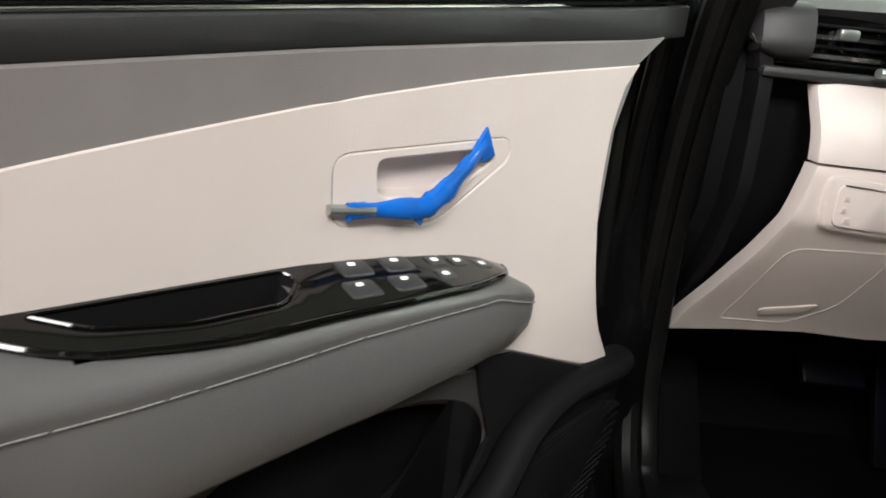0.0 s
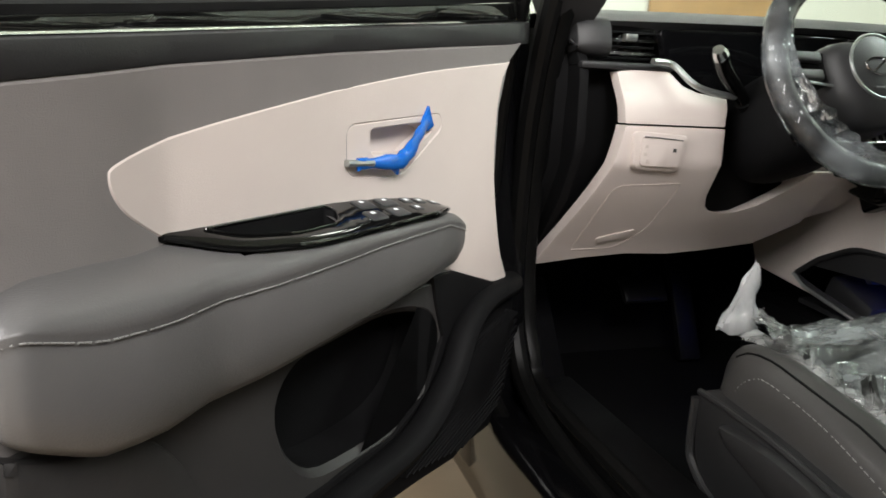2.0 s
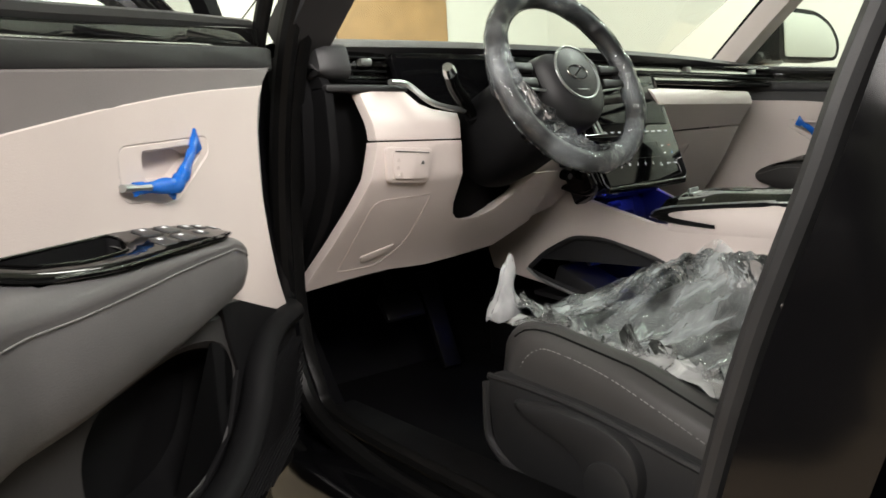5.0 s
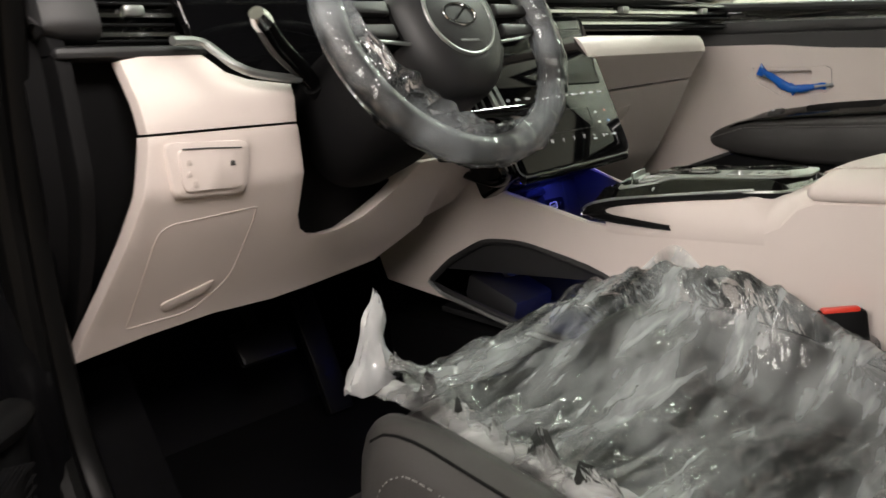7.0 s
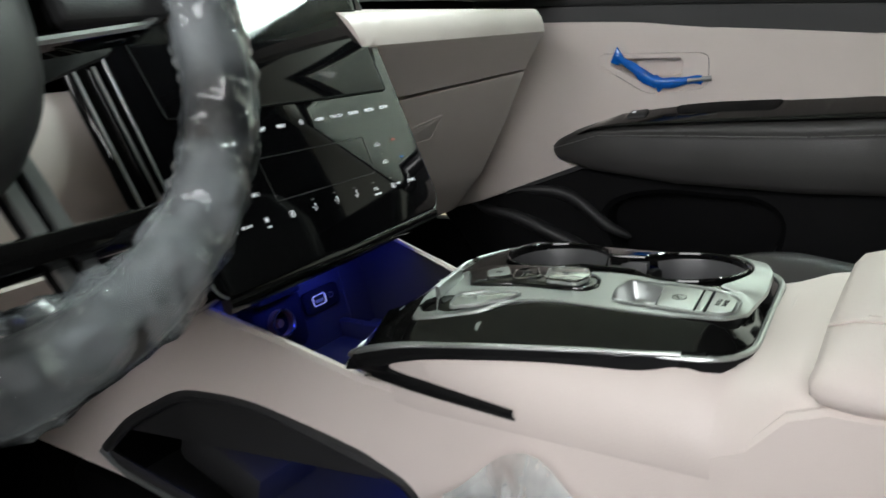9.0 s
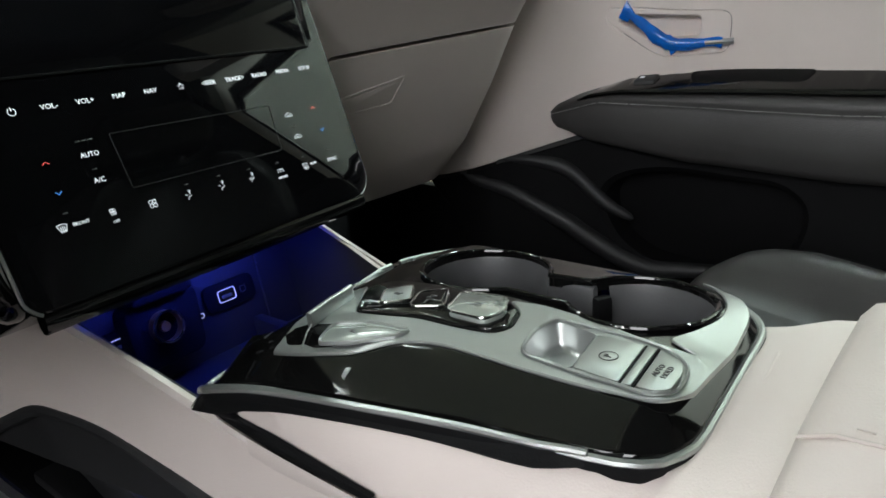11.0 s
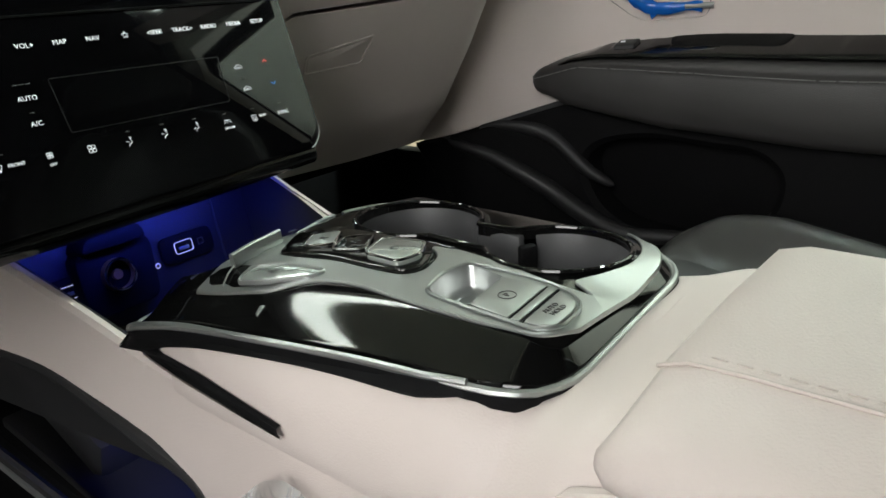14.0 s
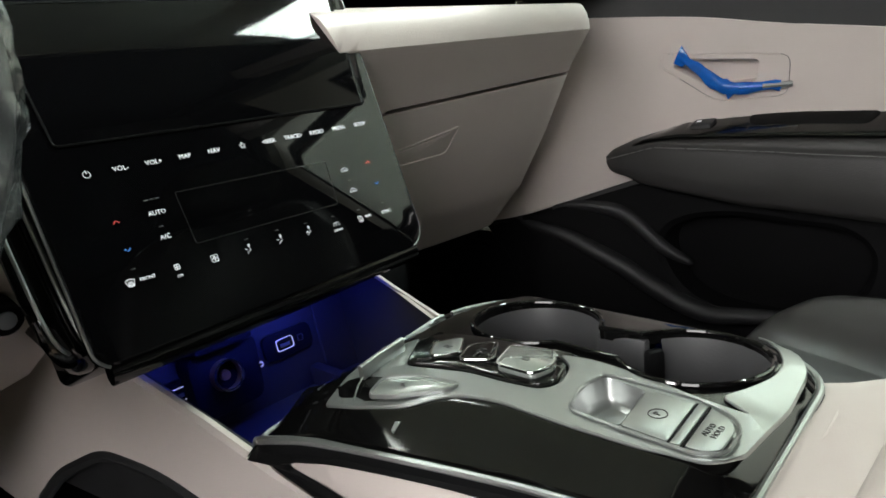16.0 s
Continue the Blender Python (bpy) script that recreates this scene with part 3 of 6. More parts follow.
    if driver:
        part("front_lower_panel", slab(fine([(0.0, 0.608), (0.215, 0.683), (0.262, 0.684), (0.252, 0.645), (0.236, 0.60), (0.268, 0.53), (0.335, 0.497), (0.45, 0.488), (0.52, 0.49), (0.50, 0.412), (0.2, 0.412), (0.06, 0.47)], 0.05), 0.006, 0.002, raised(0.0125), cuts=CUTS), BLACK, lp, "black front of the lower panel")
    bm = bmesh.new()
    r0, r1 = [at((p[0], p[1], 0.006)) for p in pocket], [at((0.39 + (p[0] - 0.39) * 0.97, 0.58 + (p[1] - 0.58) * 0.95, -0.045)) for p in pocket]
    grid([r0 + r0[:1], r1 + r1[:1]], bm)
    bm.faces.new([bm.verts.new(p) for p in r1])
    part("map_pocket", bm, BLACK, lp, "deep black map pocket")
    if driver:
        ridge = [at((a, z, d)) for a, z, d in spline([(0.02, 0.628, 0.012), (0.13, 0.632, 0.02), (0.20, 0.606, 0.03), (0.25, 0.550, 0.040), (0.33, 0.503, 0.048), (0.45, 0.486, 0.050), (0.56, 0.492, 0.046), (0.66, 0.50, 0.03)], 5)]
        part("pocket_ridge", sweep(ridge, ring(0.016, 12, 0.020), up=inward), BLACK, lp, "raised black pocket rim")
    else:
        for run, r in (([(0.00, 0.640, 0.004), (0.094, 0.620, 0.012), (0.16, 0.586, 0.022), (0.238, 0.541, 0.032), (0.319, 0.509, 0.038), (0.40, 0.512, 0.036), (0.62, 0.525, 0.026)], 0.015), ([(0.09, 0.664, 0.004), (0.15, 0.661, 0.010), (0.193, 0.646, 0.012), (0.249, 0.597, 0.012), (0.29, 0.572, 0.004)], 0.012)):
            part("pocket_ridge", sweep([at(p) for p in spline(run, 6)], lambda t, r=r: ring(r * (0.12 + 0.88 * math.sin(math.pi * t) ** 0.5), 12), up=inward), CHAR, lp, "soft dark pocket rim")
        return door
    gr = [(0.325, 0.438), (0.283, 0.489), (0.173, 0.575), (0.075, 0.600), (0.035, 0.585), (0.122, 0.435), (0.20, 0.428)]
    g = part("speaker_grille", slab(gr, 0.010, 0.003, raised(0.016)), BLACK, lp, "ribbed black speaker grille")
    poly = np.array(gr)
    for k in range(34):
        # diagonal ribs clipped to the grille
        c = -0.28 + k * 0.0165
        hits = []
        for p, q in zip(poly, np.roll(poly, -1, 0)):
            f0, f1 = p[1] - 0.55 + (p[0] - 0.17) * 0.4 - c * 0.4, q[1] - 0.55 + (q[0] - 0.17) * 0.4 - c * 0.4
            if f0 * f1 < 0:
                hits.append(p + (q - p) * f0 / (f0 - f1))
        if len(hits) == 2:
            part("rib", sweep([at((*h, 0.027)) for h in hits], ring(0.0016, 5), up=inward), BLACK, g)
    if driver:
        part("lower_bulge", slab(fine(rounded([(0.818, 0.690), (0.825, 0.42), (0.60, 0.42), (0.615, 0.52), (0.645, 0.60), (0.70, 0.655), (0.76, 0.665), (0.80, 0.681)], [0.004, 0.03, 0.05, 0.05, 0.05, 0.03, 0.02, 0.01]), 0.02), 0.022, 0.009, raised(0.0), cuts=CUTS), LOWER, lp, "grained bulge under the armrest")
        cl = part("trim_screw", slab([tuple(p) for p in np.array(ring(0.014, 16)) + (0.793, 0.640)], 0.004, 0.001, raised(0.050)), BLACK, lp, "round trim screw cap")
        part("screw_head", slab([tuple(p) for p in np.array(ring(0.007, 12)) + (0.793, 0.640)], 0.003, 0.001, raised(0.053)), CHROME, cl)
    return door


car_door(True)
car_door(False)


# ---- dashboard ----
def knee_y(z, x=0.0):
    return float(np.interp(z, [0.58, 0.62, 0.66, 0.70, 0.76, 0.81, 0.865, 0.90, 0.95, 1.0], [0.27, 0.255, 0.225, 0.19, 0.14, 0.105, 0.10, 0.11, 0.145, 0.19]))


def pass_y(z, x=0.0):
    """The passenger's trim, which curves away towards the door."""
    return float(np.interp(z, [0.6, 0.65, 0.72, 0.80, 0.87, 0.885, 0.93, 0.955, 0.975], [0.35, 0.32, 0.255, 0.205, 0.168, 0.160, 0.128, 0.135, 0.165])) + 7.0 * max(0.0, x - 0.51) ** 2


def on(fy, d0=0.0):
    """Lays x, z and a height towards the driver on a dashboard face."""
    return lambda p: Vector((p[0], fy(p[1], p[0]) - d0 - p[2], p[1]))


def skin(outline, fy, thick, d0=0.0, step=0.014, bevel=0.004):
    """A curved trim skin: a fine grid clipped to an outline and laid on a dashboard face."""
    xs, zs = [p[0] for p in outline], [p[1] for p in outline]
    bm = bmesh.new()
    o = fine([tuple(p[:2]) for p in outline], step)
    v = [bm.verts.new((p[0], p[1], 0)) for p in o]
    face = bm.faces.new(v)
    bmesh.ops.triangulate(bm, faces=[face])
    z = min(zs) + step
    while z < max(zs):
        bmesh.ops.bisect_plane(bm, geom=bm.verts[:] + bm.edges[:] + bm.faces[:], plane_co=(0, z, 0), plane_no=(0, 1, 0))
        z += step
    x = min(xs) + 0.03
    while x < max(xs):
        bmesh.ops.bisect_plane(bm, geom=bm.verts[:] + bm.edges[:] + bm.faces[:], plane_co=(x, 0, 0), plane_no=(1, 0, 0))
        x += 0.03
    rim = [e for e in bm.edges if e.is_boundary]
    made = bmesh.ops.extrude_edge_only(bm, edges=rim)
    side = [g for g in made["geom"] if isinstance(g, bmesh.types.BMVert)]
    low = set(side)
    for vert in bm.verts:
        d = -thick if vert in low else 0.0
        vert.co = Vector((vert.co.x, fy(vert.co.y, vert.co.x) - d0 - d, vert.co.y))
    bmesh.ops.remove_doubles(bm, verts=bm.verts, dist=1e-6)
    edges = [e for e in bm.edges if len(e.link_faces) == 2 and e.calc_face_angle(0) > 1.0]
    bmesh.ops.bevel(bm, geom=edges, offset=bevel, segments=2, profile=0.5, affect="EDGES", clamp_overlap=True)
    return bm


dash = thing("dashboard", "black dashboard with cream lower trim and full-width air vents", "dashboard")

# black body of the dash behind all trim
prof = [(0.62, 1.02), (0.62, 0.55), (0.42, 0.60), (0.34, 0.64), (0.26, 0.70), (0.20, 0.80), (0.19, 0.93), (0.20, 1.0), (0.24, 1.015), (0.45, 1.03)]
bm = grid([[(x, y, z) for y, z in prof] for x in (-0.735, -0.44)], close=True)
bm.faces.new([bm.verts.new((-0.735, y, z)) for y, z in prof])
bm.faces.new([bm.verts.new((-0.44, y, z)) for y, z in prof])
part("left_core", bm, BLACK, dash)
prof2 = [(0.62, 1.02), (0.62, 0.56), (0.42, 0.60), (0.36, 0.66), (0.29, 0.72), (0.24, 0.82), (0.23, 0.93), (0.23, 1.0), (0.27, 1.02), (0.45, 1.03)]
bm = grid([[(x, y + 0.06, z) for y, z in prof2] for x in (-0.44, 0.60)], close=True)
bm.faces.new([bm.verts.new((-0.44, y + 0.06, z)) for y, z in prof2])
bm.faces.new([bm.verts.new((0.60, y + 0.06, z)) for y, z in prof2])
part("core", bm, BLACK, dash)

# cream trim by the driver's knees, with the column opening cut in
col = [(-0.468, 0.915), (-0.480, 0.870), (-0.476, 0.800), (-0.462, 0.742), (-0.440, 0.726), (-0.395, 0.722), (-0.345, 0.745), (-0.288, 0.800)]
upper = [(-0.656, 0.873), (-0.655, 0.907), (-0.655, 0.949), (-0.60, 0.958), (-0.565, 0.955), (-0.546, 0.932), (-0.522, 0.922), (-0.472, 0.914), (-0.482, 0.871)]
part("cream_upper", skin(upper, knee_y, 0.024, step=0.012, bevel=0.008), CREAM, dash, "cream trim beside the steering column")
lower = [(-0.482, 0.868), (-0.478, 0.800), (-0.472, 0.757), (-0.461, 0.737), (-0.446, 0.7265), (-0.420, 0.722), (-0.392, 0.724), (-0.358, 0.737), (-0.322, 0.765), (-0.288, 0.800), (-0.225, 0.80), (-0.235, 0.70), (-0.300, 0.655), (-0.400, 0.642), (-0.470, 0.636), (-0.555, 0.639), (-0.64, 0.632),
         (-0.726, 0.620), (-0.700, 0.700), (-0.678, 0.775), (-0.664, 0.83), (-0.656, 0.870)]
part("cream_lower", skin(lower, knee_y, 0.03, step=0.012, bevel=0.006), CREAM, dash, "cream knee trim panel")
inner = [(-0.300, 0.790), (-0.285, 0.850), (-0.275, 0.915), (-0.125, 0.915), (-0.116, 0.800), (-0.122, 0.760), (-0.146, 0.720), (-0.235, 0.690)]
ci = part("cream_inner", skin(inner, lambda z, x=0.0: knee_y(z) + 0.035, 0.02, step=0.012, bevel=0.004), CREAM, dash, "cream trim between the column and the panel")
part("start_knob", sweep([(-0.172, 0.150, 0.790), (-0.172, 0.132, 0.786)], ring(0.011, 20)), BLACK, ci, "round dark knob")
part("knob_face", sweep([(-0.172, 0.134, 0.7865), (-0.172, 0.130, 0.7855)], ring(0.006, 16)), SILVER, ci)
# fuse cover: raised frame and flap
fc = part("fuse_cover", slab(fine(rounded([(-0.645, 0.863), (-0.548, 0.857), (-0.556, 0.797), (-0.640, 0.803)], 0.012), 0.015), 0.008, 0.004, on(knee_y, -0.001)), CREAM, dash, "cream cover flap")
part("flap", slab(fine(rounded([(-0.632, 0.855), (-0.557, 0.850), (-0.563, 0.806), (-0.630, 0.810)], 0.008), 0.015), 0.0025, 0.0012, on(knee_y, 0.0068)), CREAM, fc)
part("slit", sweep([on(knee_y, 0.0102)((x, z, 0)) for x, z in ((-0.628, 0.8545), (-0.60, 0.853), (-0.561, 0.8495))], ring(0.0008, 5)), DIM, fc)
for x, z, s in ((-0.622, 0.840, 0.003), (-0.623, 0.828, 0.003), (-0.617, 0.817, 0.0035), (-0.573, 0.834, 0.003)):
    part("relief_mark", slab([(x - s, z - s * 0.8), (x + s, z - s), (x + s * 0.7, z + s), (x - s * 0.6, z + s * 0.9)], 0.0012, 0.0004, on(knee_y, 0.0092)), CREAM_IN if x < -0.6 else DIM, fc)
ap = rounded([(-0.650, 0.775), (-0.533, 0.779), (-0.545, 0.690), (-0.585, 0.652), (-0.668, 0.650)], [0.02, 0.004, 0.02, 0.02, 0.004])
part("access_seam", sweep([on(knee_y, 0.0004)((*p, 0)) for p in fine(ap, 0.01)], ring(0.0007, 5), closed=True, up=(0, -1, 0)), CREAM_IN, dash, "seam of the access panel")
part("pull_lip", slab(fine(rounded([(-0.632, 0.674), (-0.566, 0.692), (-0.572, 0.674), (-0.625, 0.660)], 0.006), 0.01), 0.004, 0.002, on(knee_y, -0.001)), CREAM, dash, "moulded pull lip")
# end face of the dash, black
part("end_cover", slab(rounded([(0.115, 0.955), (0.14, 0.99), (0.24, 1.005), (0.50, 1.0), (0.50, 0.63), (0.262, 0.618), (0.155, 0.745), (0.11, 0.83)], 0.02), 0.015, 0.004, m=Matrix(((0, 0, -1, -0.700), (1, 0, 0, 0.035), (0, 1, 0, 0), (0, 0, 0, 1)))), BLACK, dash, "black end cover")
part("end_bulge", slab(rounded([(0.145, 0.975), (0.16, 1.03), (0.25, 1.04), (0.25, 0.96)], 0.02), 0.06, 0.024, m=Matrix(((0, 0, -1, -0.665), (1, 0, 0, 0), (0, 1, 0, 0), (0, 0, 0, 1)))), CHAR, dash, "charcoal vent end cap")

# dash top pad and the vent band with bright lines
def top_row(x):
    f = 1 - (x / 0.75) ** 2
    return [(x, 0.155 + 0.04 * (1 - f), 1.025 + 0.012 * f), (x, 0.18 + 0.04 * (1 - f), 1.036 + 0.014 * f), (x, 0.25, 1.046 + 0.016 * f), (x, 0.40, 1.045 + 0.018 * f), (x, 0.62, 1.035 + 0.018 * f), (x, 0.62, 0.98), (x, 0.20, 1.0)]
bm = grid([top_row(x) for x in np.linspace(-0.72, 0.72, 17)], close=True)
part("top_pad", bm, CHAR, dash, "charcoal soft top pad", angle=50)
for x0, x1, y, z0, z1 in ((-0.70, -0.57, 0.185, 0.965, 1.022), (-0.20, 0.715, 0.178, 0.975, 1.030)):
    band = part("vent_band", box((x1 - x0, 0.05, z1 - z0), Matrix.Translation(((x0 + x1) / 2, y + 0.025, (z0 + z1) / 2)), 0.004), GLOSS, dash, "piano black air vent band")
    for z in (z0 + 0.014, z0 + 0.034):
        part("bright_line", sweep([(x0, y - 0.004, z), (x1, y - 0.004, z)], [(-0.003, -0.0022), (0.003, -0.0022), (0.003, 0.0022), (-0.003, 0.0022)]), CHROME, band, "thin chrome line")
    for z in (z0 + 0.007, z0 + 0.024, z0 + 0.046):
        part("slat", box((x1 - x0 - 0.01, 0.012, 0.003), Matrix.Translation(((x0 + x1) / 2, y - 0.002, z)), 0.001), BLACK, band)
    for x in ((-0.62,) if x1 < 0 else (0.30, 0.60)):
        part("vent_knob", box((0.022, 0.014, 0.012), Matrix.Translation((x, y - 0.008, z0 + 0.038)), 0.003), SILVER, band, "silver vent knob")
part("vent_surround", box((0.16, 0.06, 0.012), Matrix.Translation((-0.635, 0.175, 0.958)), 0.005), CHAR, dash, "charcoal ledge under the vent")
# instrument screen
cl = part("cluster_screen", slab(rounded([(-0.560, 0.925), (-0.575, 1.020), (-0.20, 1.030), (-0.20, 0.925)], 0.012), 0.012, 0.003, m=Matrix(((1, 0, 0, 0), (0, 0.22, -0.97, -0.045), (0, 0.97, 0.22, 0.028), (0, 0, 0, 1)))), SCREEN, dash, "black glass instrument screen")
part("screen_rim", sweep([Vector((x, y, z)) for x, y, z in spline([(-0.60, 0.135, 0.967), (-0.566, 0.135, 0.964), (-0.545, 0.112, 0.938), (-0.520, 0.104, 0.926), (-0.470, 0.104, 0.918)], 5)], ring(0.007, 8, 0.005)), SILVER, dash, "pale rim along the instrument screen")

# cream passenger trim and glovebox
band = [(0.11, 0.966), (0.52, 0.960), (0.575, 0.9575), (0.610, 0.948), (0.628, 0.930), (0.631, 0.905), (0.622, 0.886), (0.60, 0.880), (0.40, 0.874), (0.21, 0.868), (0.19, 0.858), (0.15, 0.86)]
part("cream_pad", skin(band, pass_y, 0.04, step=0.01, bevel=0.005), CREAM_SKIN, dash, "cream padded passenger trim")
gl = [(0.13, 0.855), (0.19, 0.8545), (0.21, 0.864), (0.40, 0.870), (0.60, 0.876), (0.645, 0.886), (0.650, 0.80), (0.640, 0.72), (0.615, 0.664), (0.55, 0.660), (0.40, 0.664), (0.255, 0.672), (0.13, 0.69)]
gb = part("glovebox_lid", skin(gl, pass_y, 0.04, step=0.012, bevel=0.004), CREAM, dash, "closed cream glovebox lid")
la = rounded([(0.238, 0.823), (0.338, 0.836), (0.326, 0.804), (0.240, 0.802)], 0.006)
lt = part("glovebox_latch", frame_ring(fine(la, 0.02), 0.0025, 0.0016, 0.0006, on(pass_y, 0.0)), CREAM, gb, "recessed cream latch")
part("paddle", slab(fine(inset(la, 0.004), 0.02), 0.0008, 0.0003, on(pass_y, 0.0)), CREAM, lt)

# ---- centre touch panel ----
PC, PT = Vector((0.0, 0.0935, 0.85)), 25.8
PM = Matrix.Translation(PC) @ Matrix.Rotation(radians(90 - PT), 4, "X")
panel = thing("touch_panel", "glossy black centre touch panel with white lettering", "screen")
face = rounded([(-0.152, 0.165), (0.160, 0.165), (0.131, -0.080), (0.118, -0.092), (-0.145, -0.098), (-0.153, -0.090)], [0.02, 0.02, 0.015, 0.008, 0.008, 0.01])
part("panel_glass", slab(face, 0.010, 0.003, m=PM @ Matrix.Translation((0, 0, -0.010))), SCREEN, panel, "gloss black panel glass")
part("panel_back", slab(inset(face, 0.006), 0.085, 0.004, m=PM @ Matrix.Translation((0, 0, -0.097))), GLOSS, panel)
for run in (sorted([p for p in face if p[0] > 0.116], key=lambda p: p[1]), sorted([p for p in face if p[0] < -0.144], key=lambda p: p[1])):
    part("panel_edge", sweep([PM @ Vector((p[0], p[1], -0.003)) for p in run], ring(0.0013, 6)), SILVER, panel, "thin silver edge")
part("bottom_lip", sweep([PM @ Vector((u, v, -0.008)) for u, v in ((0.119, -0.094), (0.0, -0.098), (-0.146, -0.100))], ring(0.006, 10, 0.008)), GLOSS, panel, "gloss black lower lip")
leg = spline([PM @ Vector((-0.165, 0.13, -0.020)), PM @ Vector((-0.163, 0.0, -0.020)), PM @ Vector((-0.160, -0.065, -0.020)), Vector((-0.150, 0.083, 0.764)), Vector((-0.141, 0.112, 0.750)), Vector((-0.139, 0.145, 0.754)), Vector((-0.141, 0.20, 0.770)), Vector((-0.146, 0.28, 0.794))], 7)
part("panel_leg", sweep(leg, ring(0.0075, 12, 0.012), up=(1, 0, 0)), GLOSS, panel, "piano black band turning under the panel")
part("leg_line", sweep([p + np.array((-0.0075, -0.007, 0.004)) for p in leg[:26]], ring(0.0013, 6), up=(1, 0, 0)), SILVER, panel, "thin silver line")
part("leg_line", sweep([p + np.array((0.0085, -0.010, -0.002)) for p in leg[2:27]], ring(0.0016, 6), up=(1, 0, 0)), SILVER, panel, "thin silver line")
disp = rounded([(-0.134, 0.140), (0.140, 0.140), (0.127, 0.038), (-0.128, 0.042)], 0.003)
part("display", slab(disp, 0.0012, 0.0005, m=PM), SCREEN, panel, "dark display")
part("display_step", sweep([PM @ Vector((*p[:2], 0.0006)) for p in disp], ring(0.0010, 5), closed=True), BLACK, panel)
part("lower_display", frame_ring(rounded([(-0.066, -0.002), (0.064, -0.004), (0.058, -0.040), (-0.066, -0.040)], 0.002), 0.0005, 0.0004, 0.0001, m=PM), FAINT, panel, "faint outline of the climate display")


def print_at(u, v, h=0.0):
    return PM @ Matrix.Translation((u, v, 0.0006 + h))


def icon(shapes, u, v, mat=None, name="icon"):
    """A small printed symbol from strokes, each a run of points in millimetres."""
    bm = bmesh.new()
    for pts in shapes:
        sweep([PM @ Vector((u + x / 1000, v + y / 1000, 0.0006)) for x, y in pts], ring(0.00030, 4), bm=bm, up=(0, -0.9, 0.43))
    part(name, bm, mat or PRINT, panel)


def circle(x, y, r, a0=0, a1=360, n=10):
    return [(x + r * math.cos(radians(a0 + (a1 - a0) * i / n)), y + r * math.sin(radians(a0 + (a1 - a0) * i / n))) for i in range(n + 1)]


icon([circle(0, 0, 2.3, 120, 420), [(0, 0.4), (0, 3)]], -0.116, 0.021)
for k, w in enumerate(("VOL-", "VOL+", "MAP", "NAV")):
    letters(w, 0.0048, print_at(-0.094 + 0.0228 * k, 0.021), PRINT, panel)
icon([[(2.6 * (1 if i % 2 == 0 else 0.45) * math.sin(i * math.pi / 5), 2.6 * (1 if i % 2 == 0 else 0.45) * math.cos(i * math.pi / 5)) for i in range(11)]], -0.002, 0.021)
for k, w in enumerate(("<SEEK", "TRACK>", "RADIO", "MEDIA", "SETUP")):
    letters(w, 0.0045, print_at(0.021 + 0.0230 * k, 0.0205), PRINT, panel)
letters("AUTO", 0.0044, print_at(-0.083, -0.013), PRINT, panel)
letters("A/C", 0.0046, print_at(-0.084, -0.030), PRINT, panel)
letters("FRONT", 0.0032, print_at(-0.1055, -0.0525), PRINT, panel)
letters("OFF", 0.0026, print_at(-0.085, -0.0575), PRINT, panel)
letters("DIFFUSE", 0.0024, print_at(0.048, -0.0600), PRINT, panel)
letters("REAR", 0.0026, print_at(0.081, -0.056), PRINT, panel)
letters("SYNC", 0.0042, print_at(0.101, -0.057), PRINT, panel)
for u, m1, m2 in ((-0.1105, PRINT_RED, PRINT_BLUE), (0.1040, PRINT_RED, PRINT_BLUE)):
    icon([[(-2, -0.8), (0, 1.0), (2, -0.8)]], u, -0.013, m1, "up_arrow")
    icon([[(-2, 0.8), (0, -1.0), (2, 0.8)]], u, -0.032, m2, "down_arrow")
fan = [circle(x, y, 1.25, n=8) for x, y in ((-1.3, 1.3), (1.3, 1.3), (-1.3, -1.3), (1.3, -1.3))]
icon(fan, -0.058, -0.053)
icon([[(x * 0.7, y * 0.7 + 1.2) for x, y in s] for s in fan], -0.085, -0.0525)
icon([[(-3, 1.5), (0, 2.4), (3, 1.5), (1.8, -2), (-1.8, -2), (-3, 1.5)], [(-1, 0.8), (-1.3, -3)], [(0, 0.8), (0, -3)], [(1, 0.8), (1.3, -3)]], -0.117, -0.0525)
for u in (-0.031, -0.004, 0.022):
    icon([[(0.5, 2), (1.2, -0.6), (-1.2, -1.4), (-1.8, -3)], circle(0.8, 2.9, 0.7, n=6), [(-3, 0.8 if u < 0 else -1), (-1.2, 0.2)]], u, -0.054)
icon([[(-2.4, 1.6), (2.4, 1.6)], [(-2, 0.6), (-3, -0.6)], [(0, 0.6), (0, -0.8)], [(2, 0.6), (3, -0.6)]], 0.048, -0.0555)
icon([[(-2, 2), (2, 2), (2, -2), (-2, -2), (-2, 2)], [(-0.8, 1), (-0.8, -3)], [(0.6, 1), (0.6, -3)]], 0.0725, -0.0565)
for v in (-0.015, -0.033):
    icon([[(-3.4, -0.8), (-3, 0.8), (-1.6, 1), (-0.8, 2), (1.4, 2), (2.4, 0.9), (3.4, 0.5), (3.4, -0.8), (-3.4, -0.8)], [(-0.8, 0), (1.2, 0)]], 0.0775, v)
for u, v in ((-0.083, -0.0035), (-0.087, -0.0035), (-0.079, -0.0035), (-0.084, -0.0225), (-0.112, -0.0445), (-0.030, -0.0465), (-0.004, -0.0465), (0.022, -0.0475), (0.048, -0.0485), (0.074, -0.049), (0.101, -0.049), (0.078, -0.024)):
    part("indicator", slab([(u - 0.0015, v - 0.0004), (u + 0.0015, v - 0.0004), (u + 0.0015, v + 0.0004), (u - 0.0015, v + 0.0004)], 0.0005, 0.0001, m=PM), DIM, panel)

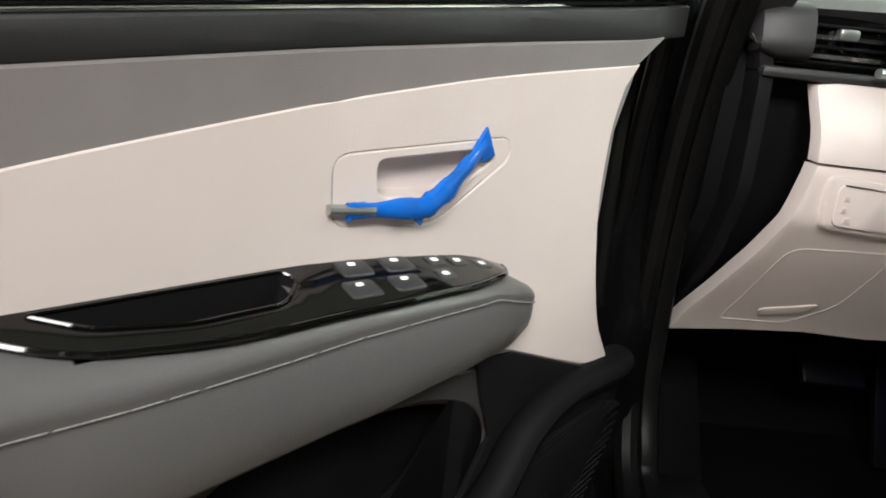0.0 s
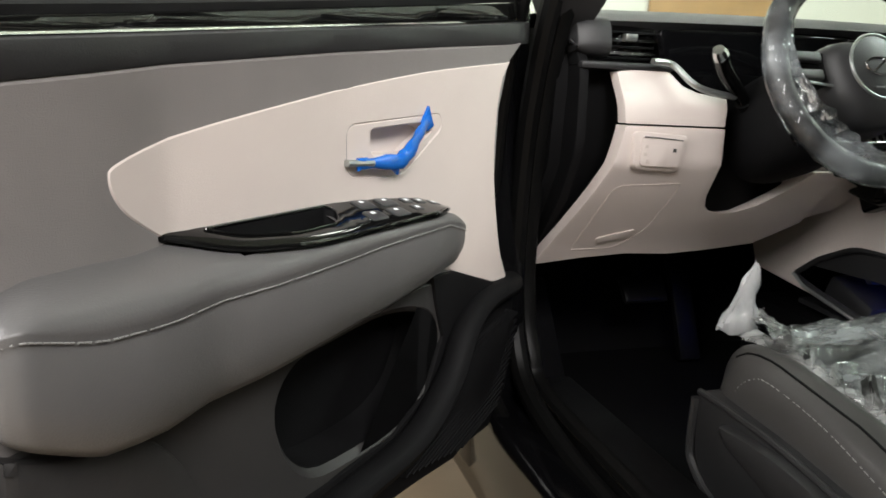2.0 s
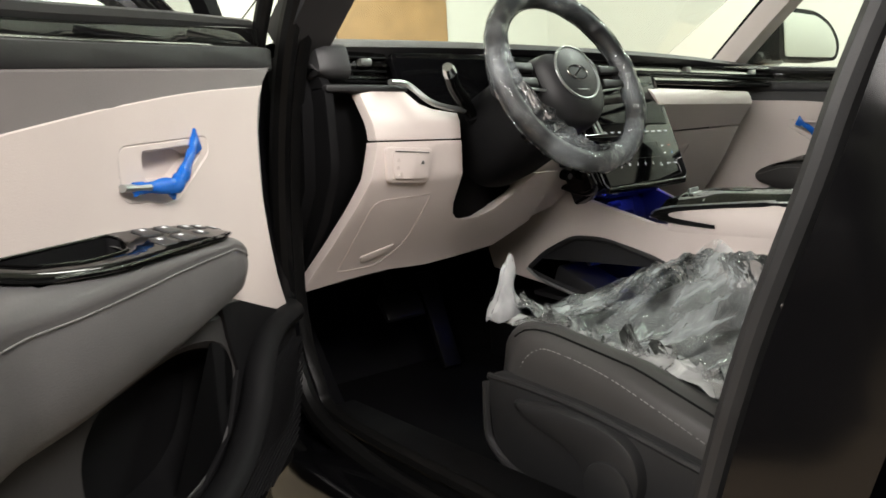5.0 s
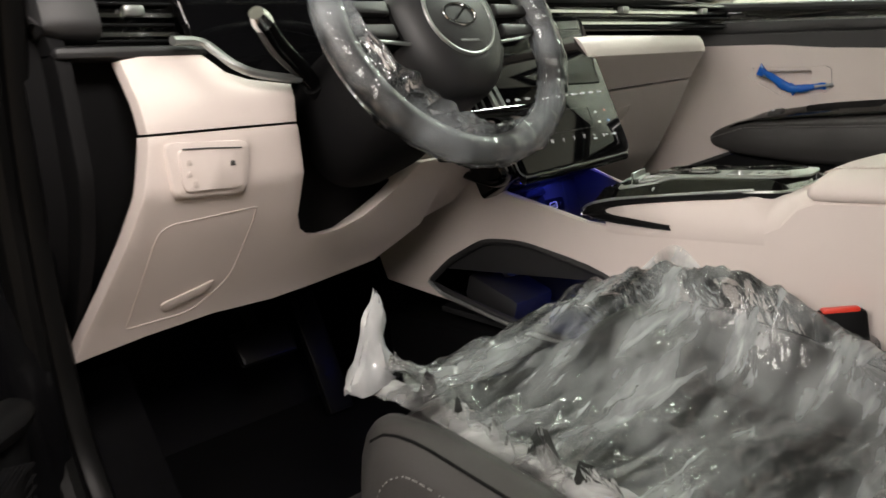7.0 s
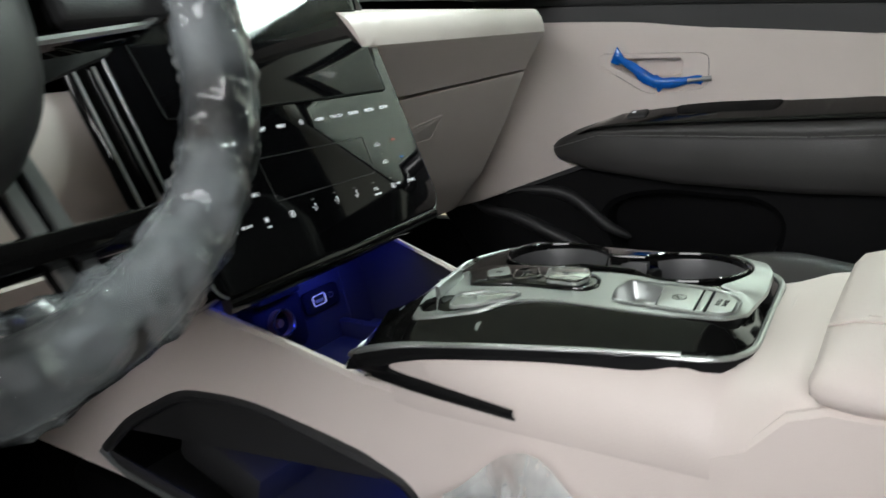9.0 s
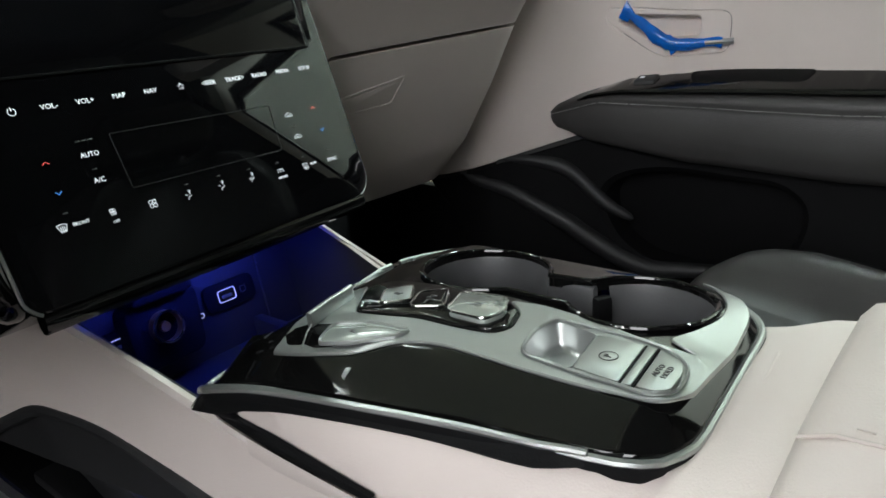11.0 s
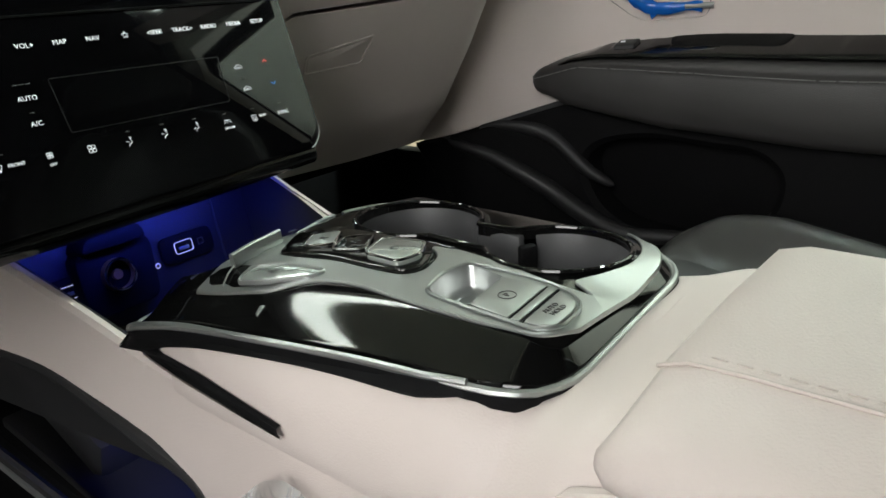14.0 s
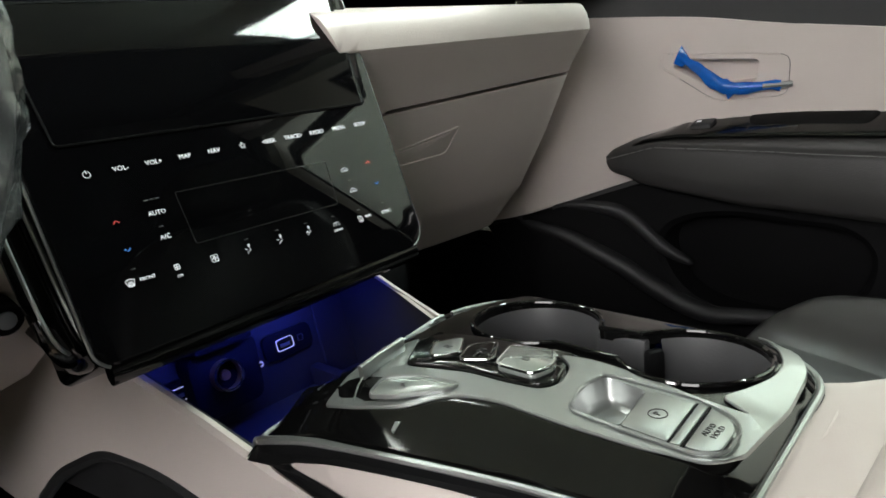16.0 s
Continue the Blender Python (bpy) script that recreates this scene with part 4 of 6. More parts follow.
# ---- steering column and wheel ----
WC, WT = Vector((-0.367, -0.046, 0.958)), 24.0
WM = Matrix.Translation(WC) @ Matrix.Rotation(radians(90 - WT), 4, "X")
column = thing("steering_column", "black steering column shroud with control stalk", "steering column")
rows = []
for z, rx, ry, dy in ((-0.24, 0.070, 0.080, -0.010), (-0.18, 0.078, 0.082, -0.012), (-0.12, 0.078, 0.080, -0.012), (-0.075, 0.070, 0.070, -0.008), (-0.06, 0.050, 0.055, -0.005)):
    rows.append([WM @ Vector((rx * math.copysign(abs(math.cos(q)) ** 0.7, math.cos(q)), dy + ry * math.copysign(abs(math.sin(q)) ** 0.7, math.sin(q)), z)) for q in [2 * math.pi * i / 28 for i in range(28)]])
part("shroud", grid(rows, close=True), BLACK, column, "black plastic shroud", angle=60)
part("column_boot", box((0.20, 0.16, 0.20), Matrix.Translation((-0.37, 0.27, 0.79)), 0.03), BLACK, column)
st = part("stalk", sweep(spline([(-0.438, 0.115, 0.905), (-0.470, 0.100, 0.930), (-0.505, 0.085, 0.955), (-0.532, 0.065, 0.978)], 5), lambda t: ring(0.009 + 0.0035 * min(1, t * 2), 12)), GLOSS, column, "gloss black control stalk")
part("stalk_end", sweep([(-0.530, 0.066, 0.976), (-0.536, 0.062, 0.981), (-0.541, 0.058, 0.985)], lambda t: ring(0.0125 - 0.004 * t * t, 12)), CHROME, st, "bright stalk end")
part("stalk_collar", sweep([(-0.430, 0.12, 0.90), (-0.446, 0.112, 0.912)], ring(0.014, 12)), BLACK, st)

wheel = thing("steering_wheel", "grey four-spoke steering wheel wrapped in clear plastic", "steering wheel")
R0 = 0.154


def rim_at(q, r=R0, z=0.0):
    return WM @ Vector((r * math.cos(q), r * math.sin(q) * (1.0 if math.sin(q) > 0 else 0.965), z))


loop = [rim_at(2 * math.pi * i / 56) for i in range(56)]
part("rim", sweep(loop, ring(0.0165, 12, 0.0145), closed=True, up=WM.to_3x3() @ Vector((0, 0, 1))), SEAT, wheel, "dark grey leather rim")
hub_o = rounded([(-0.080, 0.045), (0.080, 0.045), (0.068, -0.045), (0.034, -0.084), (-0.034, -0.084), (-0.068, -0.045)], [0.04, 0.04, 0.03, 0.03, 0.03, 0.03], 7)
bm = bmesh.new()
rings_ = [[WM @ Vector((p[0] * k, p[1] * k, z)) for p in hub_o] for k, z in ((1.0, -0.055), (1.0, -0.018), (0.97, -0.004), (0.90, 0.008), (0.78, 0.015), (0.6, 0.018))]
grid(rings_, bm, close=True)
bm.faces.new([bm.verts.new(p) for p in rings_[-1]])
hub = part("hub", bm, CHAR, wheel, "charcoal airbag hub", angle=60)
WUP = WM.to_3x3() @ Vector((0, 0, 1))


def disc(rx, ry, z, n=40):
    return [WM @ Vector((rx * math.cos(2 * math.pi * i / n), 0.002 + ry * math.sin(2 * math.pi * i / n), z)) for i in range(n)]


part("badge_ring", sweep(disc(0.047, 0.047, 0.0185), ring(0.0022, 8), closed=True, up=WUP), SILVER, hub, "satin silver badge ring")
part("badge_disc", slab([(0.0455 * math.cos(2 * math.pi * i / 32), 0.002 + 0.0455 * math.sin(2 * math.pi * i / 32)) for i in range(32)], 0.006, 0.002, m=WM @ Matrix.Translation((0, 0, 0.0135))), CHAR, hub)
part("badge", sweep(disc(0.023, 0.0125, 0.0200, 28), ring(0.0013, 6), closed=True, up=WUP), CHROME, hub, "plain oval chrome badge")
part("badge_bar", sweep([WM @ Vector(p) for p in ((-0.012, -0.007, 0.0198), (0.012, 0.011, 0.0198))], ring(0.0018, 6), up=WUP), CHROME, hub)
part("badge_word", slab(rounded([(-0.014, -0.032), (0.014, -0.032), (0.014, -0.028), (-0.014, -0.028)], 0.0015), 0.0006, 0.0002, m=WM @ Matrix.Translation((0, 0, 0.0193))), DIM, hub)
part("lower_bar", slab(fine(rounded([(-0.135, -0.084), (-0.090, -0.097), (0.090, -0.097), (0.135, -0.084), (0.126, -0.102), (0.085, -0.111), (-0.085, -0.111), (-0.126, -0.102)], 0.008), 0.02), 0.018, 0.005, m=WM @ Matrix.Translation((0, 0, -0.022))), GLOSS, wheel, "piano black lower cross bar")
for s in (-1, 1):
    sp = part("side_spoke", slab([tuple(p) for p in (np.array(rounded([(0.060, 0.030), (0.148, 0.028), (0.146, 0.0), (0.134, -0.012), (0.060, -0.020)], 0.008)) * (s, 1))], 0.022, 0.005, m=WM @ Matrix.Translation((0, 0, -0.025))), GLOSS, wheel, "piano black spoke")
    for yb in (0.020, -0.006):
        part("rocker_switch", slab([tuple(p) for p in (np.array(rounded([(0.080, yb - 0.009), (0.135, yb - 0.007), (0.133, yb + 0.006), (0.080, yb + 0.007)], 0.004)) * (s, 1))], 0.010, 0.003, m=WM @ Matrix.Translation((0, 0, -0.006))), CHAR, sp, "dark rocker switch")
    part("spoke_line", sweep([WM @ Vector((s * x, y, 0.0)) for x, y in ((0.062, -0.022), (0.12, -0.016), (0.15, 0.0))], ring(0.002, 6)), SILVER, sp)
    low = part("lower_spoke", slab([tuple(p) for p in (np.array(rounded([(0.036, -0.060), (0.052, -0.056), (0.063, -0.142), (0.048, -0.144)], 0.004)) * (s, 1))], 0.010, 0.003, m=WM @ Matrix.Translation((0, 0, -0.030))), BLACK, wheel, "dark lower spoke")
    for dx in (0.0, 0.011):
        part("spoke_trim", sweep([WM @ Vector((s * (x + dx), y, -0.018)) for x, y in ((0.038, -0.062), (0.049, -0.138))], [(-0.003, -0.002), (0.003, -0.002), (0.003, 0.002), (-0.003, 0.002)], up=WUP), SILVER, low, "silver spoke trim")
    part("shift_paddle", slab([tuple(p) for p in (np.array(rounded([(0.075, 0.03), (0.125, 0.055), (0.135, -0.005), (0.085, -0.02)], 0.01)) * (s, 1))], 0.004, 0.001, m=WM @ Matrix.Translation((0, 0, -0.05))), CHAR, wheel, "dark shift paddle")
# clear film: a loose tube round the rim, crumpled and flaring inwards low down
rows = []
for i in range(193):
    q = 2 * math.pi * i / 192
    loose = 0.25 + 0.75 * max(0.0, math.cos(q + 1.0))
    flare = max(0.0, -math.sin(q + 0.8)) ** 2.5 * (0.022 + 0.014 * noise.noise(Vector((q * 6, 3.0, 0.0))))
    ring_ = []
    for j in range(22):
        b = 2 * math.pi * j / 22
        wob = loose * 0.0042 * noise.noise(Vector((math.cos(q) * 9, math.sin(q) * 9, b * 1.4))) + loose * 0.0026 * (0.5 - abs(noise.noise(Vector((math.cos(q) * 22, math.sin(q) * 22, b * 1.5)))) * 2)
        rr = 0.0188 + wob + (flare if 2.2 < b < 4.2 else 0.0)
        r = R0 + rr * math.cos(b)
        ring_.append(rim_at(q if i < 192 else 0, r, rr * 0.95 * math.sin(b)))
    rows.append(ring_)
part("plastic_wrap", grid(rows, close=True), FILM_THIN, wheel, "crumpled clear plastic wrap", angle=25)


# ---- centre console ----
console = thing("centre_console", "cream centre console with piano black bridge", "centre console")


def side_m(x, s):
    """Local x is along the car (y), local y is height, and the front looks to the side s."""
    return Matrix(((0, 0, s, x), (1, 0, 0, 0), (0, 1, 0, 0), (0, 0, 0, 1)))


def flare(y):
    """The console's side widens towards the dashboard."""
    return 0.096 + 0.15 * max(0.0, y)


def side_at(s, d0=0.0):
    c = 0.016
    return lambda p: Vector((c + s * (flare(p[0]) - 0.0 + (c if s < 0 else 0.0) + p[2] + d0 - 0.02), p[0], p[1]))


hole = rounded([(0.293, 0.575), (0.245, 0.616), (0.172, 0.653), (0.10, 0.653), (-0.055, 0.607), (-0.075, 0.52), (0.00, 0.502), (0.108, 0.517), (0.25, 0.558)], [0.010, 0.02, 0.02, 0.03, 0.02, 0.02, 0.02, 0.03, 0.03])
side = [(0.405, 0.615), (0.296, 0.741), (0.234, 0.764), (0.137, 0.736), (0.045, 0.708), (-0.015, 0.690), (-0.139, 0.680), (-0.20, 0.680), (-0.25, 0.684), (-0.285, 0.700), (-0.305, 0.722), (-0.325, 0.730), (-0.62, 0.730), (-0.62, 0.50), (-0.32, 0.545), (-0.10, 0.49), (0.0, 0.492), (0.11, 0.504), (0.25, 0.545), (0.39, 0.572)]
for s in (-1, 1):
    sd = part("side_panel", holed(fine(side, 0.04), [fine(hole, 0.03)], 0.007, 0.003, side_at(s, 0.013)), CREAM, console, "cream console side panel")
    part("opening_rim", sweep([side_at(s)((*p, 0.0175)) for p in hole], ring(0.006, 8, 0.005), closed=True, up=(s, 0, 0)), CHAR, sd, "dark rim of the storage opening")
    part("rim_line", sweep([side_at(s)((*p, 0.020)) for p in spline([(0.292, 0.578), (0.27, 0.562), (0.25, 0.553), (0.108, 0.511), (0.0, 0.495)], 5)], ring(0.0042, 8)), SILVER, sd, "satin silver lower edge")


def bridge_edge(y):
    """Plan and height of the bridge's driver-side edge."""
    return float(np.interp(y, [-0.27, -0.25, -0.224, -0.19, -0.158, -0.118, -0.07, -0.04, -0.02], [-0.052, -0.066, -0.0715, -0.0735, -0.077, -0.082, -0.0885, -0.0945, -0.098])), float(np.interp(y, [-0.27, -0.225, -0.16, -0.10, -0.06, -0.035, -0.012], [0.7375, 0.7365, 0.732, 0.7275, 0.7245, 0.7205, 0.712]))


rows = []
for y in np.linspace(-0.268, -0.046, 26):
    x, z = bridge_edge(y)
    tipc = max(0.0, min(1.0, (-0.046 - y) / 0.03)) ** 0.5
    low = float(np.interp(y, [-0.34, -0.13, -0.07, -0.046], [0.664, 0.664, 0.664, 0.672]))
    rows.append([(-0.090, y, low - 0.004), (-0.0958, y, low), (-0.0962, y, 0.684 + 0.002 * tipc), (-0.0966 + 0.001 * tipc, y, 0.690 + 0.010 * tipc), (x - 0.010, y, z - 0.0105), (x - 0.003, y, z - 0.006), (x + 0.012, y, z - 0.005)])
part("shoulder", grid(rows), CREAM, console, "cream shoulder beside the bridge", angle=60)
part("storage_tray", box((0.20, 0.40, 0.012), Matrix.Translation((0.015, 0.13, 0.495)) @ Matrix.Rotation(radians(4), 4, "X"), 0.003), CHAR, console, "black lower storage tray")
part("tray_wall", box((0.012, 0.44, 0.17), Matrix.Translation((0.07, 0.13, 0.57)), 0.003), CHAR, console)
part("tray_step", box((0.10, 0.12, 0.05), Matrix.Translation((-0.02, 0.22, 0.535)) @ Matrix.Rotation(radians(20), 4, "X"), 0.01), CHAR, console, "dark moulded step")
part("lower_tunnel", box((0.20, 1.1, 0.20), Matrix.Translation((0.015, -0.05, 0.38)), 0.02), BLACK, console, "black console base")
# dark ledge seen below the wheel, and the well with its sockets
well = part("well_back", slab(rounded([(-0.10, 0.60), (-0.10, 0.768), (0.13, 0.768), (0.13, 0.60)], 0.01), 0.012, 0.003, m=Matrix(((1, 0, 0, 0), (0, 0.20, -0.98, 0.034), (0, 0.98, 0.20, 0.0), (0, 0, 0, 1)))), CHAR, console, "dark back wall of the phone tray")
part("well_floor", box((0.22, 0.24, 0.010), Matrix.Translation((0.015, 0.06, 0.628)) @ Matrix.Rotation(radians(3), 4, "X"), 0.003), CHAR, console, "dark phone tray")
part("well_side", slab([(0.20, 0.765), (-0.03, 0.672), (-0.03, 0.62), (0.20, 0.62)], 0.008, 0.002, m=side_m(0.126, -1)), CHAR, console)
part("well_side", slab([(0.30, 0.733), (0.234, 0.756), (0.137, 0.729), (0.045, 0.701), (-0.015, 0.684), (-0.015, 0.60), (0.30, 0.60)], 0.006, 0.001, side_at(-1, 0.006)), CHAR, console)
part("well_edge", sweep([(0.119, 0.165, 0.752), (0.121, 0.090, 0.7215), (0.124, 0.020, 0.694)], [(-0.0016, -0.002), (0.0016, -0.002), (0.0016, 0.002), (-0.0016, 0.002)]), CREAM, console, "pale edge of the phone tray")
WB = Matrix(((1, 0, 0, 0), (0, 0.20, -0.98, 0.022), (0, 0.98, 0.20, 0.0025), (0, 0, 0, 1)))


def wall_at(x, z):
    return WB @ Matrix.Translation((x, z, 0.0))


for x, z in ((-0.062, 0.690), (0.0435, 0.695)):
    plate = part("usb_plate", slab(rounded([(-0.026, -0.012), (0.026, -0.012), (0.026, 0.012), (-0.026, 0.012)], 0.008), 0.003, 0.001, m=wall_at(x + 0.004, z)), BLACK, well, "black port plate")
    part("usb_port", frame_ring(rounded([(-0.009, -0.0055), (0.009, -0.0055), (0.009, 0.0055), (-0.009, 0.0055)], 0.003), 0.0007, 0.0040, 0.0005, m=wall_at(x, z)), PRINT, plate, "white-rimmed USB port")
    part("port_tongue", box((0.010, 0.003, 0.002), wall_at(x, z - 0.001) @ Matrix.Translation((0, 0, 0.003)), 0.0005), SILVER, plate)
    part("port_mark", frame_ring(rounded([(0.014, -0.003), (0.020, -0.003), (0.020, 0.003), (0.014, 0.003)], 0.001), 0.0008, 0.0036, 0.0002, m=wall_at(x, z)), DIM, plate)
sock = part("power_socket", slab(rounded([(-0.036, -0.034), (0.026, -0.034), (0.030, 0.022), (-0.036, 0.022)], 0.012), 0.018, 0.004, m=wall_at(-0.020, 0.697)), BLACK, well, "black power socket housing")
part("socket_ring", sweep([wall_at(-0.027, 0.694) @ Vector((0.0122 * math.cos(2 * math.pi * i / 24), 0.0122 * math.sin(2 * math.pi * i / 24), 0.0260)) for i in range(24)], ring(0.0012, 6), closed=True, up=(0, -1, 0)), CHROME, sock, "bright socket ring")
bm = bmesh.new()
for r, z0, z1 in ((0.0116, 0.0180, 0.0260), (0.0132, 0.0180, 0.0255)):
    bmesh.ops.create_cone(bm, cap_ends=False, segments=24, radius1=r, radius2=r, depth=z1 - z0, matrix=wall_at(-0.027, 0.694) @ Matrix.Translation((0, 0, (z0 + z1) / 2)))
bmesh.ops.create_cone(bm, cap_ends=True, segments=16, radius1=0.0045, radius2=0.0040, depth=0.003, matrix=wall_at(-0.027, 0.694) @ Matrix.Translation((0, 0, 0.0195)))
part("socket_bore", bm, material("brassy_socket", (0.46, 0.25, 0.10), 0.35, metal=0.7), sock, "brassy inside of the socket")
part("socket_cap", slab(rounded([(-0.034, 0.020), (0.022, 0.020), (0.018, 0.034), (-0.028, 0.032)], 0.006), 0.030, 0.003, m=wall_at(-0.020, 0.697)), BLACK, sock, "flipped-up socket cap")
part("charge_mark", sweep([wall_at(0.016, 0.686) @ Vector((0.002 * math.cos(2 * math.pi * i / 14), 0.002 * math.sin(2 * math.pi * i / 14), 0.002)) for i in range(14)], ring(0.0005, 5), closed=True, up=(0, -1, 0)), PRINT, well)
part("wall_seam", sweep([wall_at(0.082, 0.63) @ Vector((0, 0, 0.001)), wall_at(0.082, 0.755) @ Vector((0, 0, 0.001))], ring(0.001, 5)), DIM, well)

# bridge: black gloss bezel with the silver plate, buttons and cups
TOP = 0.744


def bump_z(x, y):
    """The bridge's crown: it falls away a little at the driver's edge, at the front and at the far side."""
    return 0.7475 - 0.008 * (max(0.0, -0.03 - x) / 0.05) ** 2 - 0.012 * max(0.0, y + 0.06) / 0.05 - 0.006 * max(0.0, x - 0.03) / 0.09


def edge_z(x, y):
    e = bridge_edge(y)[1]
    return e + (0.733 - e) * min(1.0, max(0.0, (x + 0.09) / 0.05)) * (1.0 if y < -0.2 or x > 0 else 0.4)


out = rounded([(-0.1005, -0.022), (-0.082, -0.010), (0.085, -0.014), (0.128, -0.045), (0.125, -0.232), (0.096, -0.270), (-0.061, -0.280), (-0.0765, -0.16), (-0.088, -0.075)], [0.016, 0.02, 0.03, 0.03, 0.03, 0.03, 0.036, 0.05, 0.05], 6)


def crown(k, drop=0.0):
    """A loop of the bridge's skin: k = 0 at its edge, 1 where the crown begins."""
    o0 = [np.array(p[:2]) for p in out]
    wide = [0.036 if p[0] < -0.03 and p[1] < -0.06 else (0.030 if p[0] < -0.03 else 0.015) for p in o0]
    wide = [np.mean([wide[(i + d) % len(wide)] for d in range(-7, 8)]) for i in range(len(wide))]
    o1 = inset(out, 1.0)
    res = []
    for p, q, w in zip(o0, o1, wide):
        r = p + (np.array(q) - p) * w * k
        lo, hi = edge_z(*p), bump_z(*r)
        res.append(Vector((r[0], r[1], lo + (hi - lo) * math.sin(math.pi / 2 * max(0.0, k)) - drop)))
    return res


cupA, cupB, cr = (0.065, -0.103), (0.063, -0.210), 0.042
neck = []
A0, B0 = np.array(cupA), np.array(cupB)
for i in range(49):
    q = radians(-75 + 305 * i / 48)
    neck.append(tuple(A0 + cr * np.array([math.cos(q), math.sin(q)])))
for i in range(49):
    q = radians(130 + 297 * i / 48)
    neck.append(tuple(B0 + cr * np.array([math.cos(q), math.sin(q)])))
bridge = part("bridge", None or bmesh.new(), GLOSS, console, "piano black console bridge")
bm = bmesh.new()
loops = [crown(0.0, 0.022), crown(0.0)] + [crown(k) for k in (0.06, 0.14, 0.24, 0.36, 0.5, 0.66, 0.83, 1.0)]
vl = [[bm.verts.new(p) for p in lp] for lp in loops]
n_ = len(out)
for a, b in zip(vl, vl[1:]):
    for i in range(n_):
        bm.faces.new((a[i], a[(i + 1) % n_], b[(i + 1) % n_], b[i]))
nv = [bm.verts.new((p[0], p[1], bump_z(*p))) for p in neck]
nd = [bm.verts.new((p[0], p[1], bump_z(*p) - 0.006)) for p in neck]
for i in range(len(nv)):
    j = (i + 1) % len(nv)
    bm.faces.new((nv[i], nv[j], nd[j], nd[i]))
pocket_o = rounded([(-0.029, -0.188), (-0.005, -0.1815), (0.012, -0.186), (0.007, -0.2105), (-0.031, -0.2165)], [0.008, 0.01, 0.006, 0.003, 0.003])
pv = [bm.verts.new((p[0], p[1], bump_z(*p))) for p in pocket_o]
pe = [bm.edges.new((pv[i], pv[(i + 1) % len(pv)])) for i in range(len(pv))]
bmesh.ops.triangle_fill(bm, edges=pe + [bm.edges.get((vl[-1][i], vl[-1][(i + 1) % n_])) for i in range(n_)] + [bm.edges.get((nv[i], nv[(i + 1) % len(nv)])) for i in range(len(nv))], use_beauty=True)
old = bridge.data
bridge.data = finish("bridge", bm, GLOSS, angle=75)
bpy.data.meshes.remove(old)
rim_run = crown(0.0, 0.0015)
far = max(range(len(rim_run)), key=lambda i: rim_run[i].y + rim_run[i].x * 0.2)
rim_run = [p for p in rim_run[far:] + rim_run[:far]]
rim_run = [p + Vector((-0.0050 if p.x < -0.05 else (-0.0024 if p.x < 0 else 0.0012), -0.001, 0.0006)) for p in rim_run if not (p.y > -0.012 and -0.094 < p.x < 0.10)]
part("bridge_line", sweep(rim_run, ring(0.0022, 8)), SILVER, bridge, "satin silver line round the bridge")
part("bridge_foot", sweep([p - Vector((0, 0, 0.0042)) for p in rim_run], [(-0.0022, -0.0035), (0.0022, -0.0035), (0.0022, 0.0035), (-0.0022, 0.0035)]), BLACK, bridge)
# trim tail running rearwards down the side
def shoulder_x(y, z):
    """The outer face of the shoulder at a place along the car and a height."""
    xe, ze = bridge_edge(y)
    return min(-0.0012 + float(np.interp(z, [0.694, 0.700, ze - 0.010, ze - 0.006, ze], [-0.0972, -0.0968, xe - 0.012, xe - 0.003, xe - 0.0008])), -0.05)


def nose_x(y):
    return 0.0 if y < -0.03 else 0.010 * ((y + 0.03) / 0.025) ** 2


upper_run = spline([(-0.258, 0.7365), (-0.225, 0.7355), (-0.16, 0.7310), (-0.10, 0.7265), (-0.06, 0.7235), (-0.030, 0.7180), (-0.014, 0.7115), (-0.010, 0.7065), (-0.014, 0.7020), (-0.032, 0.6965), (-0.075, 0.6915), (-0.148, 0.6870)], 6)
lower_run = spline([(-0.258, 0.7325), (-0.225, 0.7275), (-0.16, 0.7235), (-0.11, 0.7195), (-0.078, 0.7165), (-0.060, 0.7135), (-0.052, 0.7105), (-0.0505, 0.7085), (-0.0525, 0.7055), (-0.064, 0.7020), (-0.092, 0.6985), (-0.146, 0.6925)], 6)
rows = []
for p, q in zip(upper_run, lower_run):
    rows.append([(shoulder_x(y, z) - lift + nose_x(y), y, z) for (y, z), lift in ((p + (q - p) * 0.0, 0.0), (p + (q - p) * 0.12, 0.0016), (p + (q - p) * 0.5, 0.0020), (p + (q - p) * 0.88, 0.0016), (p + (q - p) * 1.0, -0.001))])
part("bridge_tail", grid(rows), BLACK, bridge, "piano black band turning back under the bridge", angle=60)
part("tail_line", sweep([(shoulder_x(y, z) - 0.0008 + nose_x(y), y, z) for y, z in upper_run[30:]], ring(0.0012, 6)), CHROME, bridge, "bright lower line")
part("bridge_line", sweep([(shoulder_x(y, z) - 0.0026 + nose_x(y), y, z + 0.0008) for y, z in upper_run[3:42]], ring(0.0018, 8), up=(1, 0, 0)), SILVER, bridge, "satin silver line beside the cream shoulder")
# cups
CUP = material("cup_liner", (0.060, 0.060, 0.062), 0.42, bump=0.2, bump_scale=500, vary=0.08)
